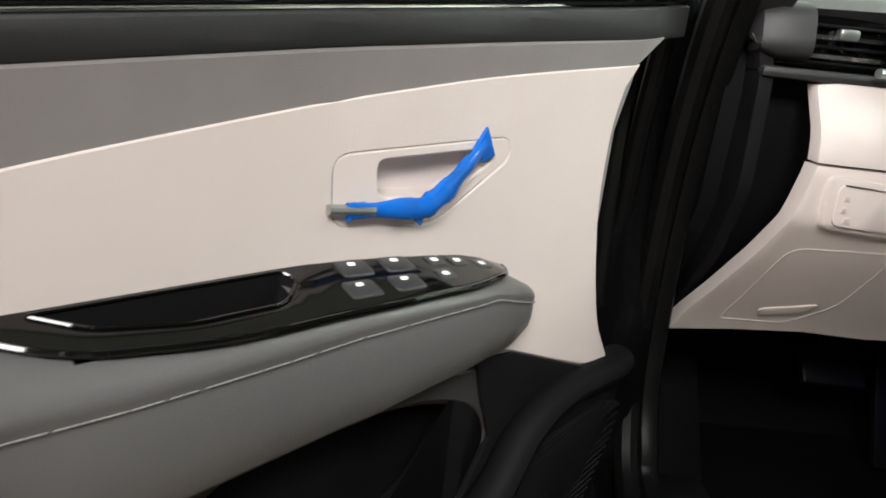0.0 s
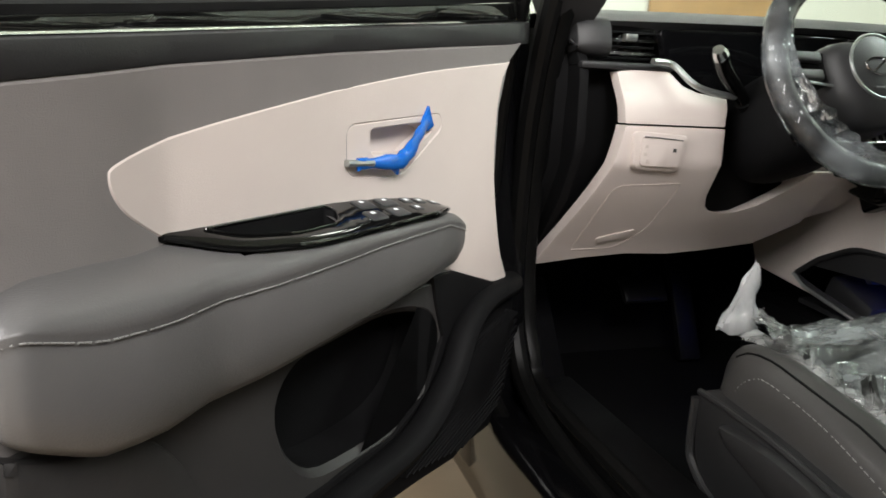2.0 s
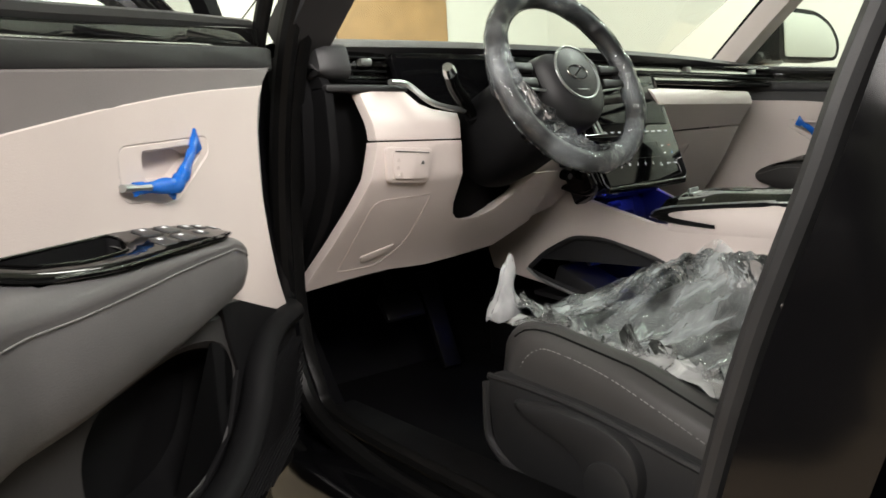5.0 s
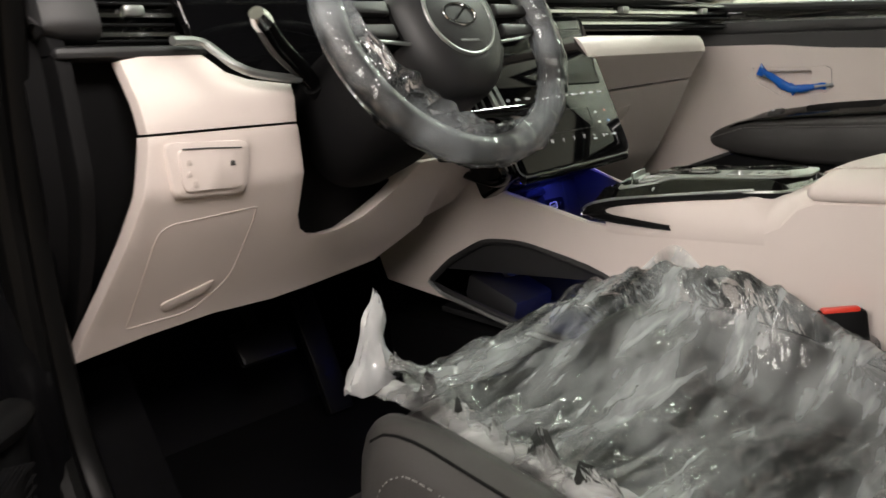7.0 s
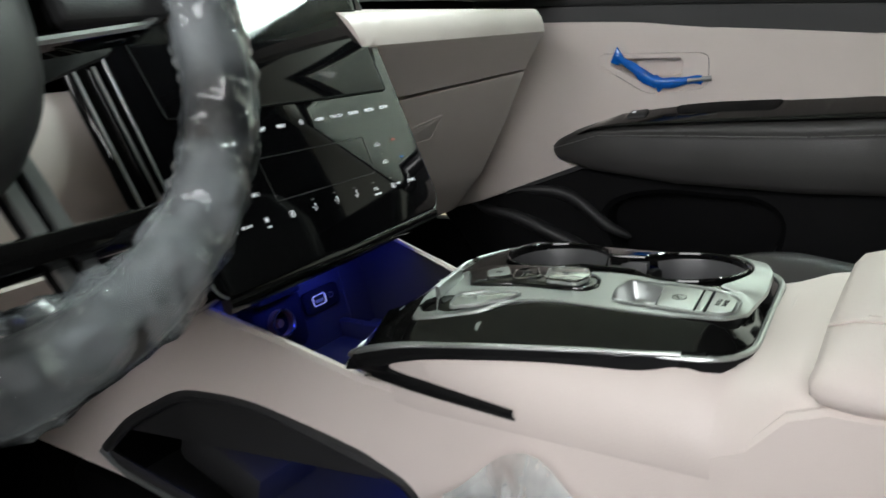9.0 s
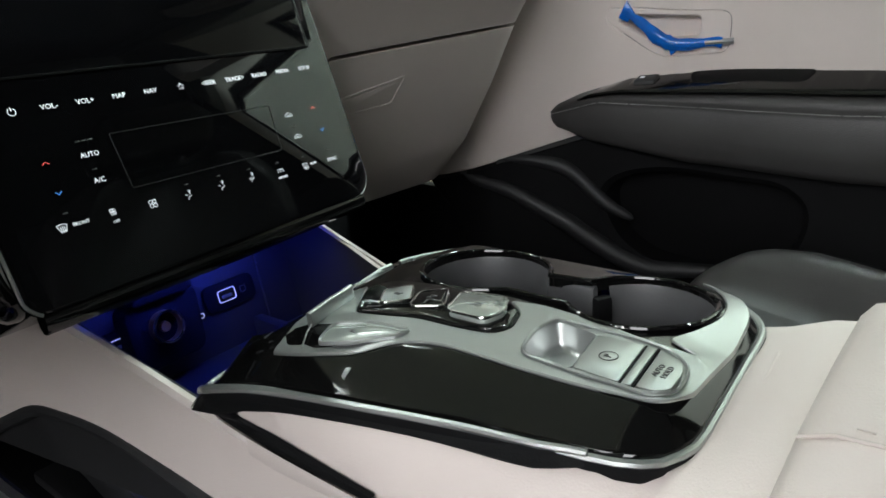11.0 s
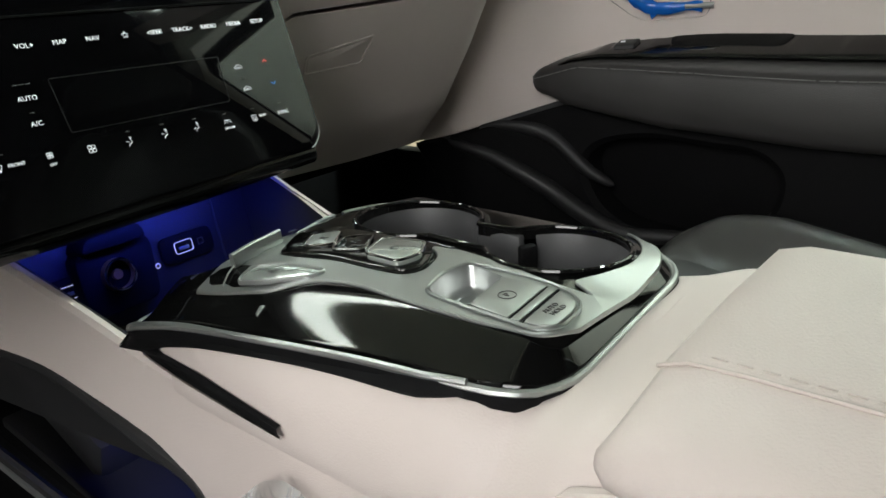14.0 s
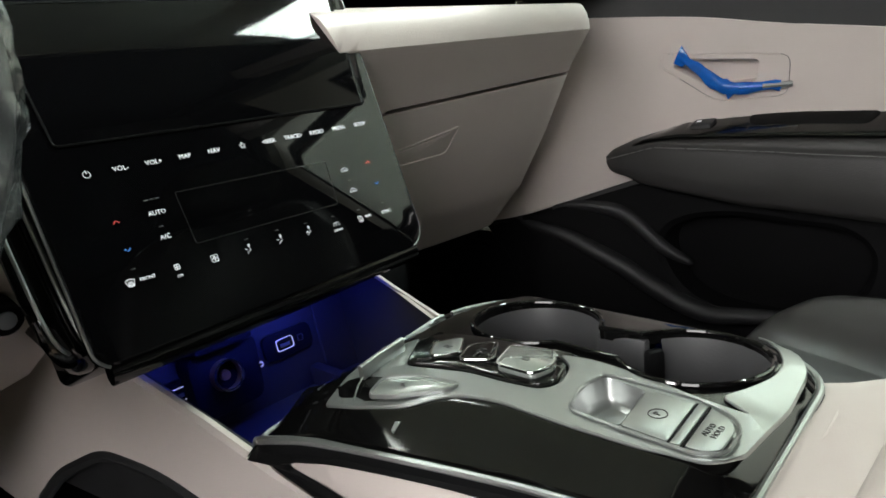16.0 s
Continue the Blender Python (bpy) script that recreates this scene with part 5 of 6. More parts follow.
for c, rot in ((cupA, 0), (cupB, 0)):
    rows = []
    for r, z in ((cr, -0.005), (cr - 0.002, -0.012), (cr - 0.004, -0.045), (cr - 0.006, -0.068), (cr - 0.012, -0.072), (0.001, -0.072)):
        rows.append([(c[0] + r * math.cos(2 * math.pi * i / 36), c[1] + r * math.sin(2 * math.pi * i / 36), 0.7450 + z) for i in range(36)])
    bm = grid(rows, close=True)
    cutp = np.array([(c2[0], c2[1]) for c2 in (cupA, cupB) if c2 != c][0])
    doomed = [f for f in bm.faces if abs(f.normal.z) < 0.5 and (Vector((f.calc_center_median().x - c[0], f.calc_center_median().y - c[1])).normalized() @ Vector((cutp[0] - c[0], cutp[1] - c[1])).normalized()) > 0.78]
    bmesh.ops.delete(bm, geom=doomed, context="FACES")
    cup = part("cup_holder", bm, CUP, bridge, "dark grey cup holder")
    for q in ((62,) if c == cupB else (250,)):
        part("grip_tab", box((0.008, 0.012, 0.030), Matrix.Translation((c[0] + (cr - 0.006) * math.cos(radians(q)), c[1] + (cr - 0.006) * math.sin(radians(q)), TOP - 0.022)) @ pose(0, 0, 0, 0, 0, q), 0.003), BLACK, cup, "rubber grip tab")
part("cup_gap", box((0.040, 0.045, 0.008), Matrix.Translation((0.057, -0.157, TOP - 0.030)), 0.003), CUP, bridge)
for x in (0.081, 0.034):
    part("cup_gap", box((0.008, 0.034, 0.045), Matrix.Translation((x, -0.157, TOP - 0.024)), 0.003), CUP, bridge)
part("cup_line", sweep([(p[0], p[1], bump_z(*p) + 0.0015) for p in neck], ring(0.0017, 8, 0.0016), closed=True), GLOSS, bridge, "piano black rim round the cups")


OUT = [np.array(p[:2], float) for p in out]


def skin_z(x, y):
    """Height of the bridge's skin: the crown, rounded down towards the bridge's edge."""
    p, best = np.array((x, y)), (9.0, OUT[0])
    for a, b in zip(OUT, OUT[1:] + OUT[:1]):
        t = min(1.0, max(0.0, float((p - a) @ (b - a)) / (float((b - a) @ (b - a)) + 1e-12)))
        q = a + (b - a) * t
        d = float(np.linalg.norm(p - q))
        if d < best[0]:
            best = (d, q)
    lo, wide = edge_z(*best[1]), 0.033 if best[1][0] < -0.055 and best[1][1] > -0.24 else 0.009
    return lo + (bump_z(x, y) - lo) * math.sin(math.pi / 2 * min(1.0, best[0] / wide))


def lay(h0=0.0):
    return lambda p: Vector((p[0], p[1], skin_z(p[0], p[1]) + p[2] + h0))


# silver plate: a front wing, a waist beside the shift buttons, and an arm round the rear cup
plate = fine(rounded([(-0.077, -0.055), (-0.046, -0.051), (-0.015, -0.047), (0.003, -0.056), (-0.033, -0.079), (-0.029, -0.094), (-0.0215, -0.116), (-0.021, -0.144), (-0.018, -0.164), (-0.007, -0.169), (0.014, -0.162), (0.024, -0.147), (0.0278, -0.168), (0.0225, -0.205), (0.015, -0.2326), (0.0107, -0.2605), (0.021, -0.243), (0.035, -0.2500), (0.060, -0.2560), (0.083, -0.2525), (0.103, -0.242), (0.1175, -0.226), (0.114, -0.243), (0.0915, -0.2605), (0.0756, -0.2670), (0.036, -0.2710), (-0.027, -0.2715), (-0.0385, -0.262), (-0.0410, -0.2227), (-0.0415, -0.1937), (-0.0395, -0.150), (-0.044, -0.130), (-0.0525, -0.1196), (-0.0625, -0.107), (-0.073, -0.0728)],
                     [0.003, 0.01, 0.008, 0.003, 0.004, 0.01, 0.01, 0.01, 0.008, 0.008, 0.008, 0.006, 0.01, 0.01, 0.01, 0.001, 0.004, 0.01, 0.01, 0.01, 0.01, 0.002, 0.01, 0.01, 0.01, 0.01, 0.012, 0.01, 0.01, 0.01, 0.015, 0.01, 0.01, 0.01, 0.006]), 0.010)
sp = part("silver_plate", holed(plate, [pocket_o], 0.0014, 0.0006, lay(0.0)), SILVER, bridge, "satin silver control plate")
bm = bmesh.new()
deep = [(0.0017, 1.0, 1.0), (0.0002, 0.97, 0.97), (-0.008, 0.90, 0.86), (-0.0115, 0.82, 0.74), (-0.0125, 0.70, 0.60)]
rows = [[lay(h)((-0.009 + (p[0] + 0.009) * kx, -0.199 + (p[1] + 0.199) * ky, 0)) for p in pocket_o] for h, kx, ky in deep]
grid(rows, bm, close=True)
bm.faces.new([bm.verts.new(p) for p in rows[-1]])
part("finger_pocket", bm, SILVER, sp, "satin finger pocket before the brake switch", angle=60)
frame_o = fine(rounded([(-0.0325, -0.0785), (-0.003, -0.061), (0.014, -0.068), (0.022, -0.10), (0.0235, -0.145), (0.013, -0.1605), (-0.0075, -0.1670), (-0.0168, -0.1620), (-0.0195, -0.144), (-0.020, -0.116), (-0.027, -0.094)], [0.004, 0.008, 0.012, 0.02, 0.01, 0.008, 0.008, 0.006, 0.01, 0.01, 0.01]), 0.010)
bf = part("shift_frame", slab(frame_o, 0.0032, 0.0014, lay(0.0)), GLOSS, sp, "piano black shift button frame")
CAP = material("glazed_silver_cap", (0.46, 0.50, 0.47), 0.16, metal=0.6, vary=0.04, coat=1.0)
for name, key, o, h, mat, lab in (("reverse_button", (-0.006, -0.089), [(-0.021, -0.087), (-0.004, -0.0765), (0.011, -0.087), (-0.009, -0.1005)], 0.0018, SILVER, "satin R shift button"),
                                  ("neutral_button", (0.0, -0.110), [(-0.0165, -0.1055), (0.003, -0.0975), (0.016, -0.110), (-0.006, -0.1235)], 0.0018, GLOSS, "dark N shift button"),
                                  ("drive_button", (-0.001, -0.143), [(-0.0145, -0.131), (0.011, -0.123), (0.0165, -0.151), (0.001, -0.1600), (-0.0145, -0.1565)], 0.0042, CAP, "glazed satin D shift button")):
    ob = part(name, slab(fine(rounded(o, 0.005), 0.008), h, 0.0012, lay(0.0030)), mat, bf, lab)
    part("button_rim", sweep([lay(0.0030 + h - 0.0006)((p[0], p[1], 0)) for p in rounded(o, 0.005)], ring(0.0008, 6), closed=True), CHROME, ob, "bright button rim")
    letters(name[0].upper(), 0.007, Matrix.Translation((*key, bump_z(*key) + 0.0031 + h)), DIM, ob)
park = [(-0.0665, -0.080), (-0.050, -0.0785), (-0.039, -0.097), (-0.0355, -0.1245), (-0.046, -0.1225), (-0.060, -0.101)]
pb = part("park_button", slab(fine(inset(rounded(park, 0.005), 0.0012), 0.01), 0.0012, 0.0006, lay(0.0012)), CAP, sp, "glazed satin P shift button")
part("button_rim", frame_ring(fine(rounded(park, 0.005), 0.008), 0.0014, 0.0022, 0.0007, lay(0.0012)), SILVER, pb, "raised satin button rim")
letters("P", 0.006, Matrix.Translation((-0.0520, -0.096, bump_z(-0.052, -0.096) + 0.0026)), DIM, pb)
bar = [lay(0.0045)((x, y, 0)) for x, y in ((-0.0560, -0.0655), (-0.040, -0.0640), (-0.025, -0.0620), (-0.0165, -0.0600))]
part("ledge", sweep(bar, rounded([(-0.0022, -0.0045), (0.0022, -0.0045), (0.0016, 0.0045), (-0.0016, 0.0045)], 0.0012, 3)), SILVER, sp, "raised silver finger ledge")
part("fold_line", sweep([lay(0.0019)((x, y, 0)) for x, y in ((-0.0700, -0.0730), (-0.0620, -0.0690), (-0.0560, -0.0665))], ring(0.0005, 5)), SILVER, sp)
# parking brake switch in its tray
ep = fine(rounded([(-0.031, -0.187), (-0.006, -0.1795), (0.0140, -0.1845), (0.0128, -0.234), (0.007, -0.2535), (-0.006, -0.2650), (-0.029, -0.2665), (-0.0365, -0.258), (-0.0350, -0.222)], [0.008, 0.01, 0.006, 0.01, 0.01, 0.01, 0.008, 0.006, 0.02]), 0.010)
e = part("brake_tray", frame_ring(ep, 0.0016, 0.0016, 0.0007, lay(0.0016)), SILVER, sp, "satin tray of the parking brake")
part("brake_switch", slab(fine(rounded([(0.0055, -0.2115), (0.0060, -0.2370), (-0.0335, -0.2410), (-0.0312, -0.2172)], 0.002), 0.010), 0.0012, 0.0006, lay(0.0016)), SILVER, e, "satin parking brake switch")
part("switch_bar", slab(fine([(0.0062, -0.2385), (0.0048, -0.2435), (-0.0335, -0.2470), (-0.0338, -0.2425)], 0.010), 0.0012, 0.0005, lay(0.0016)), SILVER, e, "narrow satin bar")
part("hold_switch", slab(fine(rounded([(0.0042, -0.2455), (-0.0005, -0.2572), (-0.010, -0.2622), (-0.0285, -0.2632), (-0.0328, -0.2575), (-0.0330, -0.2490)], [0.002, 0.006, 0.006, 0.006, 0.004, 0.002]), 0.010), 0.0012, 0.0006, lay(0.0016)), SILVER, e, "satin auto hold switch")
for dy in (0.0, -0.0062):
    part("switch_gap", slab(fine([(0.0064, -0.2372 + dy), (0.0062, -0.2385 + dy), (-0.0338, -0.2425 + dy), (-0.0338, -0.2410 + dy)], 0.010), 0.0008, 0.0002, lay(0.0017)), BLACK, e)
part("brake_mark", sweep([lay(0.0029)((-0.0134 + 0.0045 * math.cos(2 * math.pi * i / 20), -0.2270 + 0.0045 * math.sin(2 * math.pi * i / 20), 0)) for i in range(20)], ring(0.0003, 4), closed=True), DIM, e)
letters("P", 0.0055, Matrix.Translation((-0.0134, -0.2270, bump_z(-0.0134, -0.227) + 0.0029)), DIM, e)
letters("AUTO\nHOLD", 0.0042, Matrix.Translation((-0.0150, -0.2545, bump_z(-0.015, -0.254) + 0.0029)), DIM, e)
for x, y in ((-0.0655, -0.038), (-0.0113, -0.037), (0.0124, -0.0355), (0.0404, -0.031), (0.0821, -0.028), (-0.0721, -0.1076)):
    part("seat_heat_icon", slab([(x - 0.003, y - 0.0015), (x + 0.003, y - 0.0015), (x + 0.002, y + 0.0018), (x - 0.002, y + 0.0012)], 0.0006, 0.0001, lay(0.0)), SILVER, bridge)

# cream deck behind the bridge, and the armrest lid
rows = []
for y in np.linspace(-0.262, -0.335, 14):
    z = float(np.interp(y, [-0.335, -0.315, -0.300, -0.288, -0.278, -0.262], [0.744, 0.7425, 0.740, 0.735, 0.731, 0.727]))
    xe, ze = bridge_edge(y)
    f = min(1.0, (-0.262 - y) / 0.035)
    f = f * f * (3 - 2 * f)
    rows.append([(-0.0935, y, 0.66), (-0.0958, y, 0.683), (-0.0956, y, 0.699), ((xe - 0.010) * (1 - f) - 0.086 * f, y, (ze - 0.0105) * (1 - f) + (z - 0.013) * f), ((xe - 0.003) * (1 - f) - 0.066 * f, y, (ze - 0.006) * (1 - f) + (z - 0.004) * f), (-0.04, y, z), (0.03, y, z + 0.002), (0.09, y, z), (0.115, y, z - 0.006), (0.124, y, z - 0.02), (0.124, y, z - 0.06)])
part("rear_deck", grid(rows), CREAM, console, "cream deck behind the bridge", angle=60)
part("deck_notch", sweep([(-0.002, -0.2865, 0.7335), (0.030, -0.2890, 0.7365), (0.060, -0.2865, 0.7345)], ring(0.0018, 8, 0.0010)), CREAM, console, "shallow notch in the deck")
lid = thing("armrest_lid", "cream stitched console armrest lid", "armrest")
rows = []
for i, y in enumerate((-0.314, -0.316, -0.322, -0.336, -0.37, -0.45, -0.52, -0.60)):
    e_ = (0.030, 0.012, 0.004, 0.0, 0.0, 0.0, 0.0, 0.002)[i]
    rows.append([(-0.085 + e_ * 0.6, y, 0.728 + e_ * 0.3), (-0.0945 + e_ * 0.6, y, 0.7295 + e_ * 0.3), (-0.099 + e_ * 0.6, y, 0.733 + e_ * 0.2), (-0.100 + e_ * 0.6, y, 0.739), (-0.097 + e_ * 0.5, y, 0.747 - e_ * 0.3), (-0.080 + e_ * 0.3, y, 0.756 - e_), (-0.03, y, 0.763 - e_), (0.03, y, 0.764 - e_), (0.09, y, 0.762 - e_), (0.115 - e_ * 0.3, y, 0.753 - e_), (0.125 - e_ * 0.5, y, 0.740 - e_ * 0.3), (0.122, y, 0.715), (0.118, y, 0.670)])
bm = grid(rows)
bm.faces.new([bm.verts.new(p) for p in rows[0]])
part("lid_pad", bm, CREAM_SKIN, lid, "cream leatherette lid", angle=60)
part("lid_seam", sweep([(-0.047, y, z) for y, z in ((-0.318, 0.7560), (-0.330, 0.7605), (-0.350, 0.7614), (-0.60, 0.7612))], ring(0.0009, 6)), CREAM_IN, lid)
stitches([(-0.041, -0.336, 0.7620), (-0.041, -0.60, 0.7622)], lid, 0.006, 0.0030, 0.00035, mat=CREAM_IN)


# ---- seats ----
def seat_front(x):
    """Where the cushion's front edge lies, by the distance from the seat's middle."""
    return float(np.interp(abs(x), [0.0, 0.12, 0.18, 0.22, 0.256], [-0.030, -0.034, -0.058, -0.092, -0.135]))


def seat_top(x, y):
    """Height of the cushion's upper side: a shallow middle between high side bolsters, rounded at the front."""
    zc = 0.575 - 0.17 * (-0.02 - y)
    b = float(np.interp(y, [-0.60, -0.46, -0.34, -0.20, -0.10], [0.030, 0.044, 0.064, 0.062, 0.040]))
    g = math.exp(-((abs(x) - 0.212) / 0.042) ** 2) if abs(x) < 0.212 else 1 - ((abs(x) - 0.212) / 0.052) ** 2 * 0.55
    w = max(0.0, min(1.0, (seat_front(x) - y) / 0.065))
    return zc + b * g - 0.062 * (1 - math.sqrt(1 - (1 - w) ** 2))


def seat(cx, driver):
    ob = thing("bucket_seat", "dark grey leatherette driver's seat with white stitching" if driver else "dark grey leatherette passenger seat", "car seat", (cx, 0, 0))
    xs = [-0.252, -0.246, -0.236, -0.224, -0.212, -0.198, -0.184, -0.168, -0.15, -0.12, -0.06, 0.0, 0.06, 0.12, 0.15, 0.168, 0.184, 0.198, 0.212, 0.224, 0.236, 0.246, 0.252]
    rows = []
    for i in range(26):
        row = []
        v = (i / 25) ** 1.6
        for x in xs:
            y = seat_front(x) * (1 - v) - 0.62 * v
            row.append((x, y, seat_top(x, y)))
        side = []
        for k, (dx, dz) in enumerate(((0.004, -0.030), (0.005, -0.060), (0.0, -0.090), (-0.012, -0.15))):
            y = seat_front(0.256) * (1 - v) - 0.62 * v
            side.append((0.252 + dx, y, seat_top(0.252, y) + dz))
        rows.append([(-x, y, z) for x, y, z in side[::-1]] + row + side)
    bm = grid(rows)
    low_front = [(p[0] * 0.97, p[1] - 0.015, 0.44) for p in rows[0]]
    grid([rows[0], [(p[0], p[1] + 0.004, p[2] - 0.02) for p in rows[0]], low_front], bm)
    bmesh.ops.remove_doubles(bm, verts=bm.verts, dist=1e-5)
    cu = part("cushion", bm, SEAT, ob, "dark grey leatherette cushion", angle=70)
    part("cushion_centre", grid([[(x, y, seat_top(x, y) + 0.003) for x in np.linspace(-0.14, 0.14, 9)] for y in np.linspace(-0.07, -0.58, 12)], thick=0.003), SEAT_IN, cu, "perforated centre panel")
    for s in (-1, 1):
        path = spline([(s * 0.252, -0.153, 0.530), (s * 0.256, -0.166, 0.556), (s * 0.257, -0.190, 0.577), (s * 0.257, -0.222, 0.584), (s * 0.257, -0.308, 0.570), (s * 0.257, -0.389, 0.543), (s * 0.257, -0.452, 0.520), (s * 0.257, -0.58, 0.475)], 6)
        stitches(path, cu, 0.006, 0.0028, 0.0008)
        part("bolster_seam", sweep([(s * 0.2335, y, seat_top(0.2335, y) + 0.0004) for y in np.linspace(-0.13, -0.60, 24)], ring(0.0016, 6)), BLACK, cu, "dark piped seam")
        sh = part("side_shield", slab(fine(rounded([(-0.112, 0.440), (-0.106, 0.525), (-0.125, 0.538), (-0.19, 0.533), (-0.27, 0.528), (-0.37, 0.514), (-0.46, 0.498), (-0.64, 0.470), (-0.64, 0.33), (-0.30, 0.372), (-0.195, 0.390), (-0.14, 0.406)], [0.03, 0.015, 0.01, 0.03, 0.03, 0.03, 0.03, 0.01, 0.01, 0.03, 0.03, 0.03]), 0.02), 0.030, 0.010, m=side_m(s * 0.243, s)), CHAR, ob, "charcoal plastic side shield")
        part("shield_lip", sweep([(s * 0.272, y, z) for y, z in spline([(-0.108, 0.52), (-0.1075, 0.45), (-0.118, 0.427), (-0.15, 0.406), (-0.20, 0.394), (-0.31, 0.376), (-0.60, 0.338)], 6)], ring(0.006, 8, 0.007), up=(1, 0, 0)), CHAR, sh, "rounded lower lip")
        part("shield_lip", sweep([(s * 0.270, y, z) for y, z in spline([(-0.112, 0.530), (-0.19, 0.529), (-0.27, 0.524), (-0.37, 0.510), (-0.46, 0.494), (-0.63, 0.468)], 6)], ring(0.005, 8), up=(1, 0, 0)), CHAR, sh, "rounded upper lip")
        if s < 0 and driver:
            lv = part("height_lever", slab(fine(rounded([(-0.175, 0.513), (-0.190, 0.493), (-0.275, 0.470), (-0.300, 0.448), (-0.305, 0.415), (-0.335, 0.402), (-0.372, 0.415), (-0.386, 0.46), (-0.376, 0.496), (-0.345, 0.512), (-0.290, 0.519), (-0.23, 0.518)], [0.006, 0.01, 0.02, 0.02, 0.02, 0.02, 0.02, 0.02, 0.02, 0.02, 0.03, 0.03]), 0.02), 0.020, 0.008, m=side_m(-0.270, -1)), CHAR, ob, "charcoal seat height lever")
            part("lever_pivot", slab([(-0.340 + 0.036 * math.cos(2 * math.pi * i / 28), 0.440 + 0.036 * math.sin(2 * math.pi * i / 28)) for i in range(28)], 0.008, 0.003, m=side_m(-0.287, -1)), CHAR, lv, "round lever boss")
    back = []
    for z, y, w in ((0.50, -0.58, 0.24), (0.62, -0.61, 0.26), (0.80, -0.66, 0.265), (1.0, -0.72, 0.25), (1.12, -0.76, 0.20), (1.15, -0.78, 0.16)):
        back.append([(-w, y - 0.10, z), (-w, y + 0.03, z), (-w + 0.05, y + 0.05, z), (-w + 0.09, y + 0.01, z), (0, y, z), (w - 0.09, y + 0.01, z), (w - 0.05, y + 0.05, z), (w, y + 0.03, z), (w, y - 0.10, z)])
    bm = grid(back, close=True)
    bm.faces.new([bm.verts.new(p) for p in back[-1]])
    part("backrest", bm, SEAT, ob, "dark grey leatherette backrest", angle=70)
    part("headrest", box((0.26, 0.11, 0.18), Matrix.Translation((0, -0.80, 1.28)), 0.04, seg=4), SEAT, ob)
    for x in (-0.06, 0.06):
        part("headrest_post", sweep([(x, -0.785, 1.12), (x, -0.795, 1.22)], ring(0.006, 8)), CHROME, ob)
    part("rail", box((0.40, 0.5, 0.04), Matrix.Translation((0, -0.33, 0.315)), 0.006), BLACK, ob, "black seat rail")
    return ob


seat(-0.36, True)
seat(0.375, False)

# clear cover over the driver's cushion
cover = thing("plastic_seat_cover", "crumpled clear plastic cover lying on the driver's seat", "plastic cover", (-0.36, 0, 0))
def ridged(v, sharp):
    """A fold: a thin ridge where the noise crosses nought."""
    return max(0.0, 1 - abs(noise.noise(Vector(v))) * sharp)


rows = []
for i in range(170):
    y = 0.000 - 0.60 * i / 169
    row = []
    left = float(np.interp(y, [-0.60, -0.45, -0.36, -0.29, -0.15, -0.04, 0.0], [-0.222, -0.212, -0.188, -0.170, -0.145, -0.130, -0.135])) + 0.012 * noise.noise(Vector((y * 22, 5.0, 2.0)))
    for j in range(110):
        s = j / 109
        x = left + (0.262 - left) * s
        hump = 0.062 * math.exp(-((x - 0.13) / 0.095) ** 2 - ((y + 0.15) / 0.105) ** 2) + 0.03 * math.exp(-((x - 0.21) / 0.05) ** 2 - ((y + 0.28) / 0.10) ** 2)
        q = y + 0.25 * x
        f1 = noise.noise(Vector((x * 5, q * 13, 1.0)))
        folds = 0.016 * ridged((x * 4.5, q * 17, 4.0), 4.0) + 0.010 * ridged((x * 8 + 3, q * 30, 7.0), 4.5) + 0.006 * ridged((x * 13, (y - 0.5 * x) * 34, 11.0), 4.5)
        edge = max(0.0, 1 - i / 12)
        hem = math.exp(-s * 22)
        z = max(seat_top(x, min(y, seat_front(x) - 0.03)), 0.575 - 0.17 * (-0.02 - y)) + 0.006 + hump + 0.012 * abs(f1) + folds * (0.5 + 0.9 * hem) + 0.012 * hem - 0.045 * edge ** 2
        if x > 0.235:
            z -= (x - 0.235) * 2.0
        row.append((x, y, z))
    rows.append(row)
part("sheet", grid(rows), FILM, cover, "clear film with many folds", angle=30)
hem_rows = []
for i in range(60):
    y = -0.005 - 0.52 * i / 59
    left = float(np.interp(y, [-0.60, -0.45, -0.36, -0.29, -0.15, -0.04, 0.0], [-0.222, -0.212, -0.188, -0.170, -0.145, -0.130, -0.135]))
    base = seat_top(left, min(y, seat_front(left) - 0.03))
    hem_rows.append([(left - 0.008 + 0.042 * j / 9 + 0.006 * noise.noise(Vector((y * 30, j * 0.5, 1.0))), y, base + 0.008 + 0.020 * math.sin(math.pi * j / 9) * (0.6 + 0.6 * noise.noise(Vector((y * 18, 2.0, 4.0)))) + 0.005 * noise.noise(Vector((y * 55, j * 0.9, 8.0)))) for j in range(10)])
part("gathered_hem", grid(hem_rows), film_sheet("bunched_film", (0.85, 0.87, 0.86), 0.55, (30, 18, 20), 0.8), cover, "bunched milky edge of the film", angle=30)
# twisted corner standing up at the front
rows = []
for i in range(14):
    t = i / 13
    r = 0.024 * (1 - t) ** 0.7 * (1 + 0.25 * math.sin(t * 9)) + 0.002
    cx, cy, cz = -0.135 + 0.018 * t, 0.0 - 0.005 * t, 0.572 + 0.105 * t
    rows.append([(cx + r * 1.1 * math.cos(q) * (1 + 0.35 * noise.noise(Vector((q * 1.2, t * 5, 2)))), cy + r * 0.8 * math.sin(q), cz + 0.012 * noise.noise(Vector((q * 2, t * 4, 7)))) for q in [2 * math.pi * k / 18 for k in range(18)]])
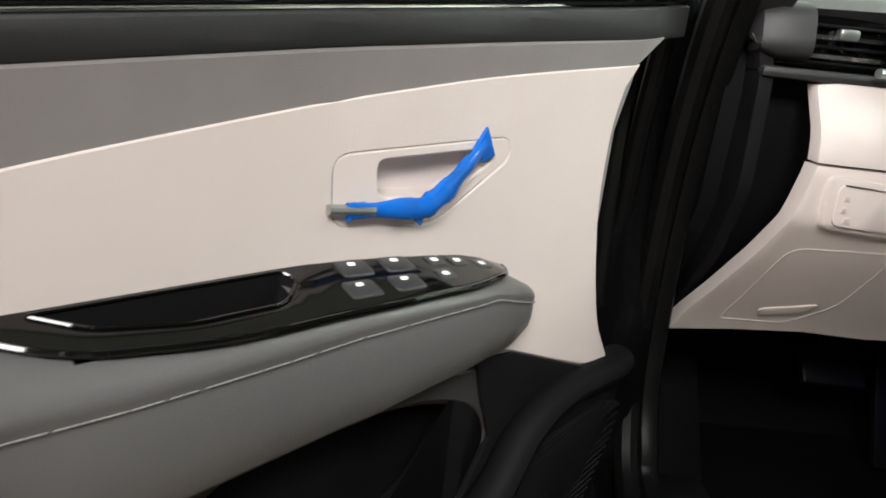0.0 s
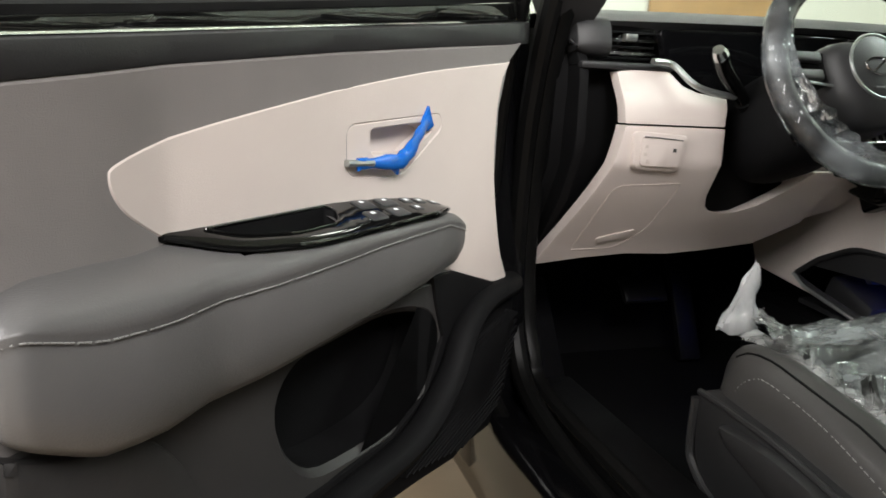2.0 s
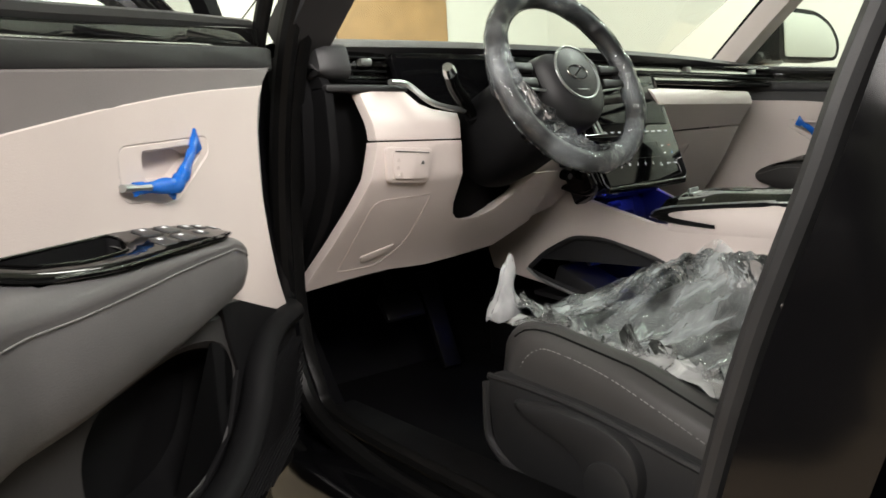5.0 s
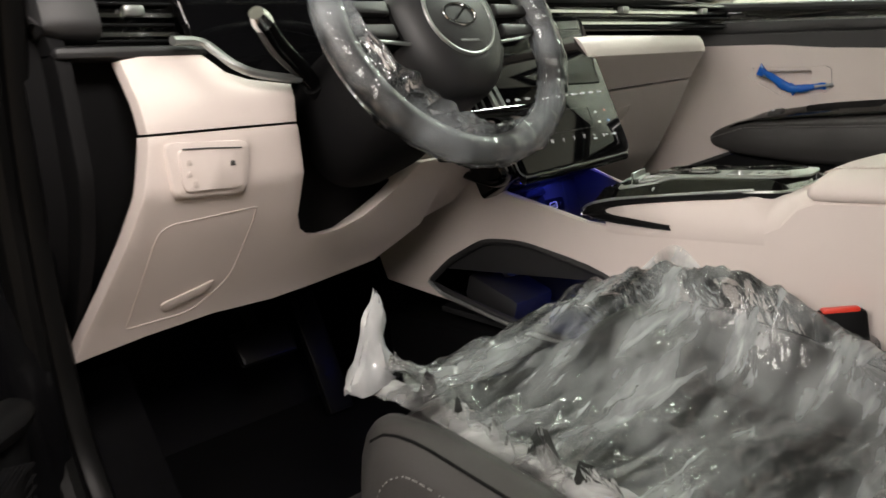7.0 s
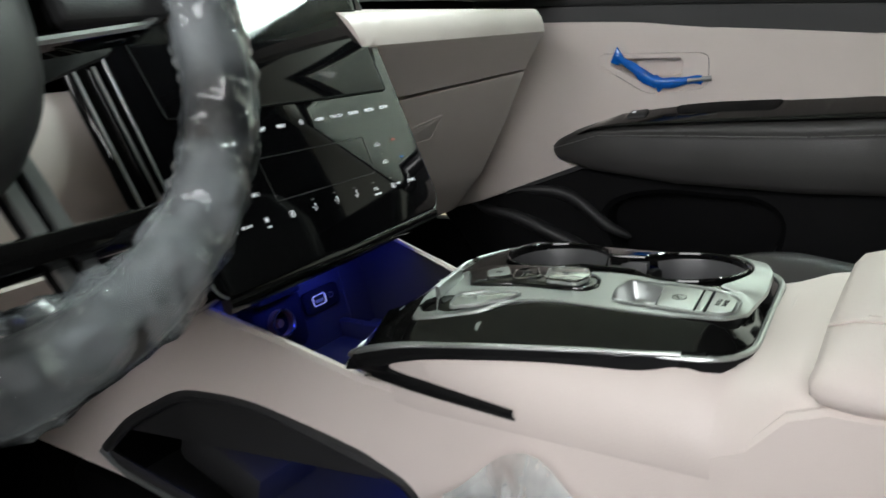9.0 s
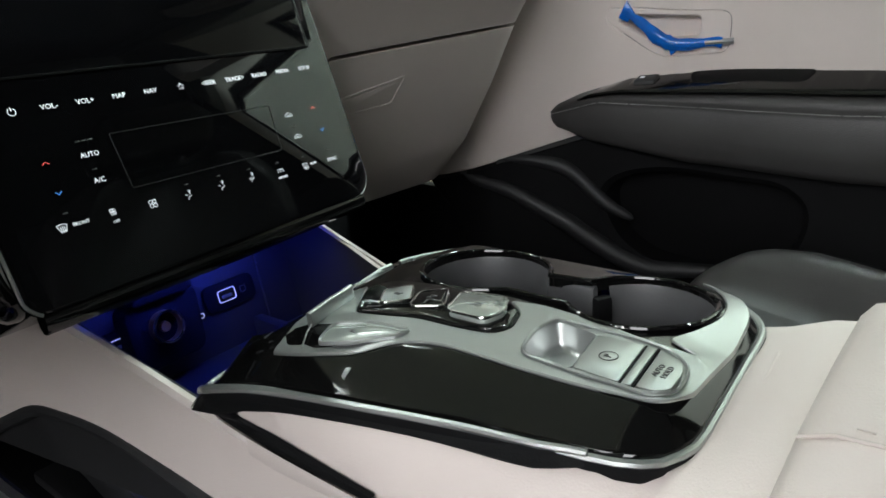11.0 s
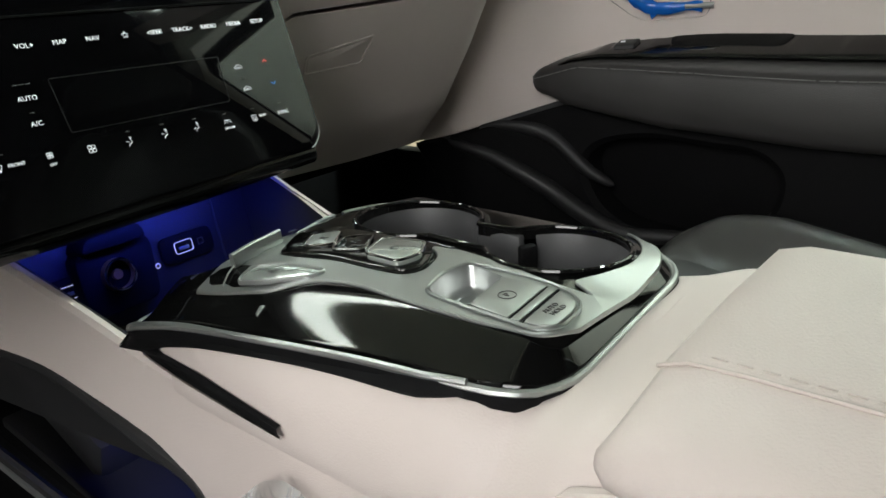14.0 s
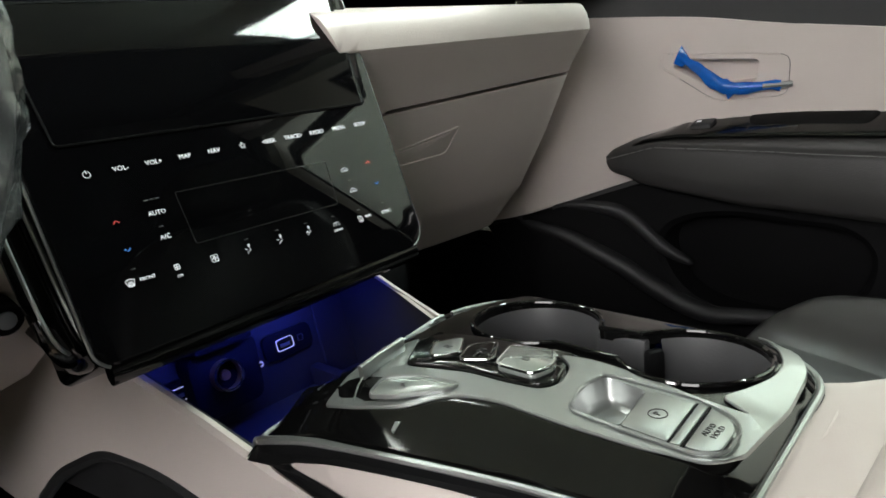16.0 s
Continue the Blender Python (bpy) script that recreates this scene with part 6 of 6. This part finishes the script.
part("twisted_corner", grid(rows, close=True), film_sheet("gathered_film", (0.85, 0.87, 0.88), 0.60, (26, 26, 10), 0.8), cover, "gathered milky corner", angle=25)

# loose flap leaning on the console
rows = []
for i in range(12):
    v = i / 11
    rows.append([(0.245 + 0.008 * v + 0.006 * noise.noise(Vector((u_ * 6, v * 4, 3))), -0.10 - 0.20 * u_ + 0.01 * v, 0.590 + v * (0.075 * math.exp(-((u_ - 0.35) / 0.28) ** 2) + 0.015) - 0.03 * u_) for u_ in np.linspace(0, 1, 22)])
part("loose_flap", grid(rows), FILM, cover, "thin clear flap leaning on the console", angle=25)

# buckle beside the seat
buckle = thing("seat_belt_buckle", "black seat belt buckle with red button in a clear bag", "buckle", (-0.120, -0.364, -0.012))
BM_ = Matrix.Translation((0, 0, 0.597)) @ pose(0, 0, 0, -8, -4, -57)
part("housing", box((0.052, 0.022, 0.062), BM_, 0.006), BLACK, buckle, "black buckle housing")
part("red_button", box((0.038, 0.014, 0.006), BM_ @ Matrix.Translation((0, -0.003, 0.031)), 0.002), material("red_plastic", (0.75, 0.05, 0.03), 0.4), buckle, "red release button")
part("strap_sleeve", box((0.040, 0.014, 0.16), BM_ @ Matrix.Translation((0, 0, -0.10)), 0.004), SEAT, buckle)
part("bag", box((0.062, 0.030, 0.11), BM_ @ Matrix.Translation((0.004, -0.002, -0.055)), 0.008), FILM, buckle, "clear plastic bag")

# ---- body, pillars and floor of the car ----
body = thing("cabin_shell", "black car body with door opening, seals and sill", "car body")


def tube(name, pts, sec, mat, label="", n=6, up=(1, 0, 0)):
    return part(name, sweep(spline(pts, n), sec, up=up), mat, body, label)


floor_ = part("floor_pan", box((1.42, 2.4, 0.03), Matrix.Translation((0, -0.45, 0.315)), 0.004), CARPET, body, "black carpeted floor")
part("floor_mat", box((0.46, 0.52, 0.010), Matrix.Translation((-0.42, 0.20, 0.336)), 0.004), CARPET, body, "black floor mat")
part("toe_board", box((1.42, 0.03, 0.42), Matrix.Translation((0, 0.66, 0.48)) @ Matrix.Rotation(radians(-28), 4, "X"), 0.004), CARPET, body)
part("bulkhead", box((1.46, 0.04, 0.60), Matrix.Translation((0, 0.74, 0.70)), 0.004), BLACK, body)
for s in (-1, 1):
    part("kick_panel", box((0.03, 0.55, 0.62 if s < 0 else 0.26), Matrix.Translation((s * 0.735, 0.60, 0.62 if s < 0 else 0.46)), 0.006), BLACK, body, "black kick panel")
    part("sill_trim", box((0.10, 1.6, 0.035), Matrix.Translation((s * 0.69, -0.55, 0.395)), 0.010), BLACK, body, "black sill trim")
    part("rocker", box((0.09, 2.2, 0.17), Matrix.Translation((s * 0.80, -0.45, 0.315)), 0.02), PAINT, body, "glossy black rocker panel")
    pil = [(s * 0.735, 0.20, 1.03), (s * 0.70, 0.02, 1.20), (s * 0.64, -0.22, 1.38), (s * 0.58, -0.5, 1.47)]
    if s < 0:
        tube("roof_pillar", pil, [(-0.03, -0.04), (0.03, -0.04), (0.04, 0.0), (0.03, 0.04), (-0.03, 0.04)], CHAR, "dark front roof pillar")
    else:
        part("roof_pillar", sweep(spline([(0.66, 0.30, 1.02), (0.62, 0.10, 1.18), (0.58, -0.15, 1.36), (0.55, -0.45, 1.47)], 6), [(-0.025, -0.03), (0.03, -0.03), (0.03, 0.03), (-0.025, 0.03)], up=(1, 0, 0)), CREAM, body, "cream front roof pillar trim")
    part("roof_rail", box((0.10, 1.85, 0.07), Matrix.Translation((s * 0.63, -1.12, 1.475)), 0.015), CHAR, body)
# hinge pillar and weatherstrips on the driver's side
part("hinge_pillar", box((0.10, 0.16, 0.80), Matrix.Translation((-0.80, 0.30, 0.66)) @ pose(0, 0, 0, -6, 0, 0), 0.02), PAINT, body, "black hinge pillar")
tube("weatherstrip", [(-0.755, 0.09, 1.16), (-0.765, 0.16, 1.04), (-0.768, 0.205, 0.90), (-0.768, 0.228, 0.75), (-0.766, 0.235, 0.60), (-0.765, 0.215, 0.50), (-0.765, 0.15, 0.43), (-0.765, 0.0, 0.398), (-0.765, -0.2, 0.39), (-0.765, -0.52, 0.392)], ring(0.017, 10), RUBBER, "black rubber door seal")
tube("weatherstrip", [(-0.80, 0.10, 1.16), (-0.808, 0.17, 1.04), (-0.812, 0.215, 0.90), (-0.812, 0.24, 0.75), (-0.812, 0.25, 0.60), (-0.812, 0.23, 0.48), (-0.81, 0.15, 0.395), (-0.81, -0.1, 0.372), (-0.81, -0.55, 0.372)], ring(0.012, 10), RUBBER, "outer black rubber seal")
tube("seal_lip", [(-0.735, 0.12, 1.10), (-0.738, 0.18, 1.0), (-0.742, 0.215, 0.86), (-0.742, 0.235, 0.70), (-0.74, 0.235, 0.58), (-0.738, 0.20, 0.48), (-0.735, 0.10, 0.425), (-0.735, -0.5, 0.415)], ring(0.010, 8, 0.014), RUBBER, "dark trim lip")
# centre pillar and rear door
pp = [(-0.775, -0.520, 0.40), (-0.775, -0.548, 0.54), (-0.775, -0.588, 0.69), (-0.770, -0.632, 0.82), (-0.755, -0.660, 0.92), (-0.70, -0.73, 1.15), (-0.60, -0.80, 1.45)]
tube("pillar_seal", pp, ring(0.012, 10), CHAR, "dark grey pillar seal")
tube("centre_pillar", [(x + 0.0, y - 0.085, z) for x, y, z in pp], [(-0.045, -0.06), (0.045, -0.06), (0.045, 0.075), (-0.045, 0.075)], PAINT, "glossy black centre pillar")
part("striker", sweep([(-0.80, -0.636, 0.738), (-0.822, -0.638, 0.738), (-0.822, -0.656, 0.738), (-0.80, -0.656, 0.738)], ring(0.0035, 8)), CHROME, body, "chrome door striker")
rd = thing("rear_door", "closed glossy black rear door", "car door")
part("door_skin", box((0.06, 0.9, 0.66), Matrix.Translation((-0.86, -1.22, 0.66)), 0.03), PAINT, rd, "black painted skin")
# solid panel instead of glass, added out of view to keep light out
part("window_pane", box((0.006, 0.78, 0.46), Matrix.Translation((-0.73, -1.25, 1.22)) @ pose(0, 0, 0, 0, 18, 0), 0.001), GLOSS, rd, "opaque black panel for unseen rear glass, blocks light")
# roof and windscreen; rear and passenger side closing panels, added unseen against stray light
part("roof_lining", box((1.30, 2.05, 0.03), Matrix.Translation((0, -1.225, 1.515)), 0.01), CHAR, body, "dark roof lining")
ws = part("windscreen", grid([[(x, 0.64 + 0.05 * (1 - (x / 0.7) ** 2), 1.03) for x in np.linspace(-0.72, 0.72, 9)], [(x * 0.80, -0.22 + 0.05 * (1 - (x / 0.7) ** 2), 1.495) for x in np.linspace(-0.72, 0.72, 9)]], thick=0.004), GLASS, body, "clear windscreen")
ws.visible_shadow = False
part("bonnet", box((1.5, 0.9, 0.04), Matrix.Translation((0, 1.15, 0.98)) @ pose(0, 0, 0, -6, 0, 0), 0.02), PAINT, body, "glossy black bonnet")
part("rear_wall", box((1.46, 0.05, 1.3), Matrix.Translation((0, -2.0, 0.9)), 0.02), CHAR, body)
part("side_wall", box((0.05, 1.4, 0.62), Matrix.Translation((0.80, -1.25, 0.66)), 0.02), CHAR, body)
part("rear_light_block", box((0.02, 1.25, 0.56), Matrix.Translation((0.70, -1.36, 1.22)) @ pose(0, 0, 0, 0, -20, 0), 0.004), GLOSS, body, "opaque black panel for unseen rear glass, blocks light")
part("cowl_front", box((1.6, 0.5, 0.62), Matrix.Translation((0, 1.35, 0.62)), 0.08), PAINT, body)
for s in (-1, 1):
    for y in (1.0, -1.75):
        part("wheel_block", sweep([(s * 0.70, y, 0.345), (s * 0.90, y, 0.345)], ring(0.345, 32)), RUBBER, body, "black tyre")

# pedals
pedals = thing("brake_pedal", "black rubber brake pedal under the dashboard", "pedal")
part("pad", box((0.105, 0.016, 0.062), Matrix.Translation((-0.385, 0.445, 0.510)) @ pose(0, 0, 0, -38, 0, 0), 0.008), RUBBER, pedals, "black rubber pad")
part("arm", sweep([(-0.385, 0.46, 0.515), (-0.385, 0.53, 0.62), (-0.385, 0.55, 0.75)], ring(0.010, 8)), BLACK, pedals)
acc = thing("accelerator_pedal", "long black floor-hinged accelerator pedal", "pedal")
part("pad", box((0.052, 0.018, 0.235), Matrix.Translation((-0.262, 0.475, 0.455)) @ pose(0, 0, 0, -24, 0, 0), 0.006), RUBBER, acc, "black ribbed pad")
rest = thing("foot_rest", "black carpeted foot rest beside the pedals", "foot rest")
part("pad", box((0.10, 0.02, 0.25), Matrix.Translation((-0.64, 0.43, 0.43)) @ pose(0, 0, 0, -38, 0, 0), 0.008), CARPET, rest)

# passenger mirror, seen through the far window
mir = thing("door_mirror", "black passenger door mirror", "mirror", (1.02, 0.24, 1.135))
part("shell", slab(rounded([(-0.175, -0.078), (0.150, -0.078), (0.195, -0.030), (0.165, 0.022), (0.080, 0.055), (-0.165, 0.068)], [0.02, 0.03, 0.03, 0.04, 0.05, 0.025]), 0.10, 0.03, m=Matrix(((1, 0, 0, 0), (0, 0, 1, -0.02), (0, 1, 0, 0), (0, 0, 0, 1)))), BLACK, mir, "black mirror shell")
part("mirror_glass", slab(rounded([(-0.150, -0.070), (0.135, -0.070), (0.165, -0.030), (0.140, 0.014), (0.068, 0.042), (-0.148, 0.054)], [0.012, 0.03, 0.03, 0.04, 0.05, 0.015]), 0.004, 0.001, m=Matrix(((1, 0, 0, 0), (0, 0, -1, -0.021), (0, 1, 0, 0), (0, 0, 0, 1)))), material("mirror_silver", (0.62, 0.64, 0.60), 0.03, metal=1.0, vary=0), mir, "mirror glass")
part("foot", box((0.16, 0.05, 0.04), Matrix.Translation((-0.17, 0.03, -0.07)), 0.015), PAINT, mir)

# ---- hall round the car ----
tagged(new("ground", finish("ground", box((16, 16, 0.1), Matrix.Translation((0, 0, -0.05)), 0), GROUND)), "tan hall floor under the car", "floor", kind="structure")
for nm, size, at in (("wall_north", (16, 0.1, 3.6), (0, 3.6, 1.8)), ("wall_south", (16, 0.1, 3.6), (0, -8.0, 1.8)), ("wall_east", (0.1, 15.9, 3.6), (3.5, 0, 1.8)), ("wall_west", (0.1, 15.9, 3.6), (-8.0, 0, 1.8))):
    tagged(new(nm, finish(nm, box(size, Matrix.Translation(at), 0), WALL)), "pale painted hall wall", "wall", kind="structure")
tagged(new("ceiling", finish("ceiling", box((16, 16, 0.1), Matrix.Translation((0, 0, 3.65)), 0), CEILING)), "unseen hall ceiling, grey to temper the light", "ceiling", kind="structure")
board = thing("wall_board", "tan wooden board against the hall wall", "board", (1.85, 3.52, 0))
part("panel", box((0.95, 0.03, 2.6), Matrix.Translation((0, 0, 1.3)), 0.004), WOOD, board)
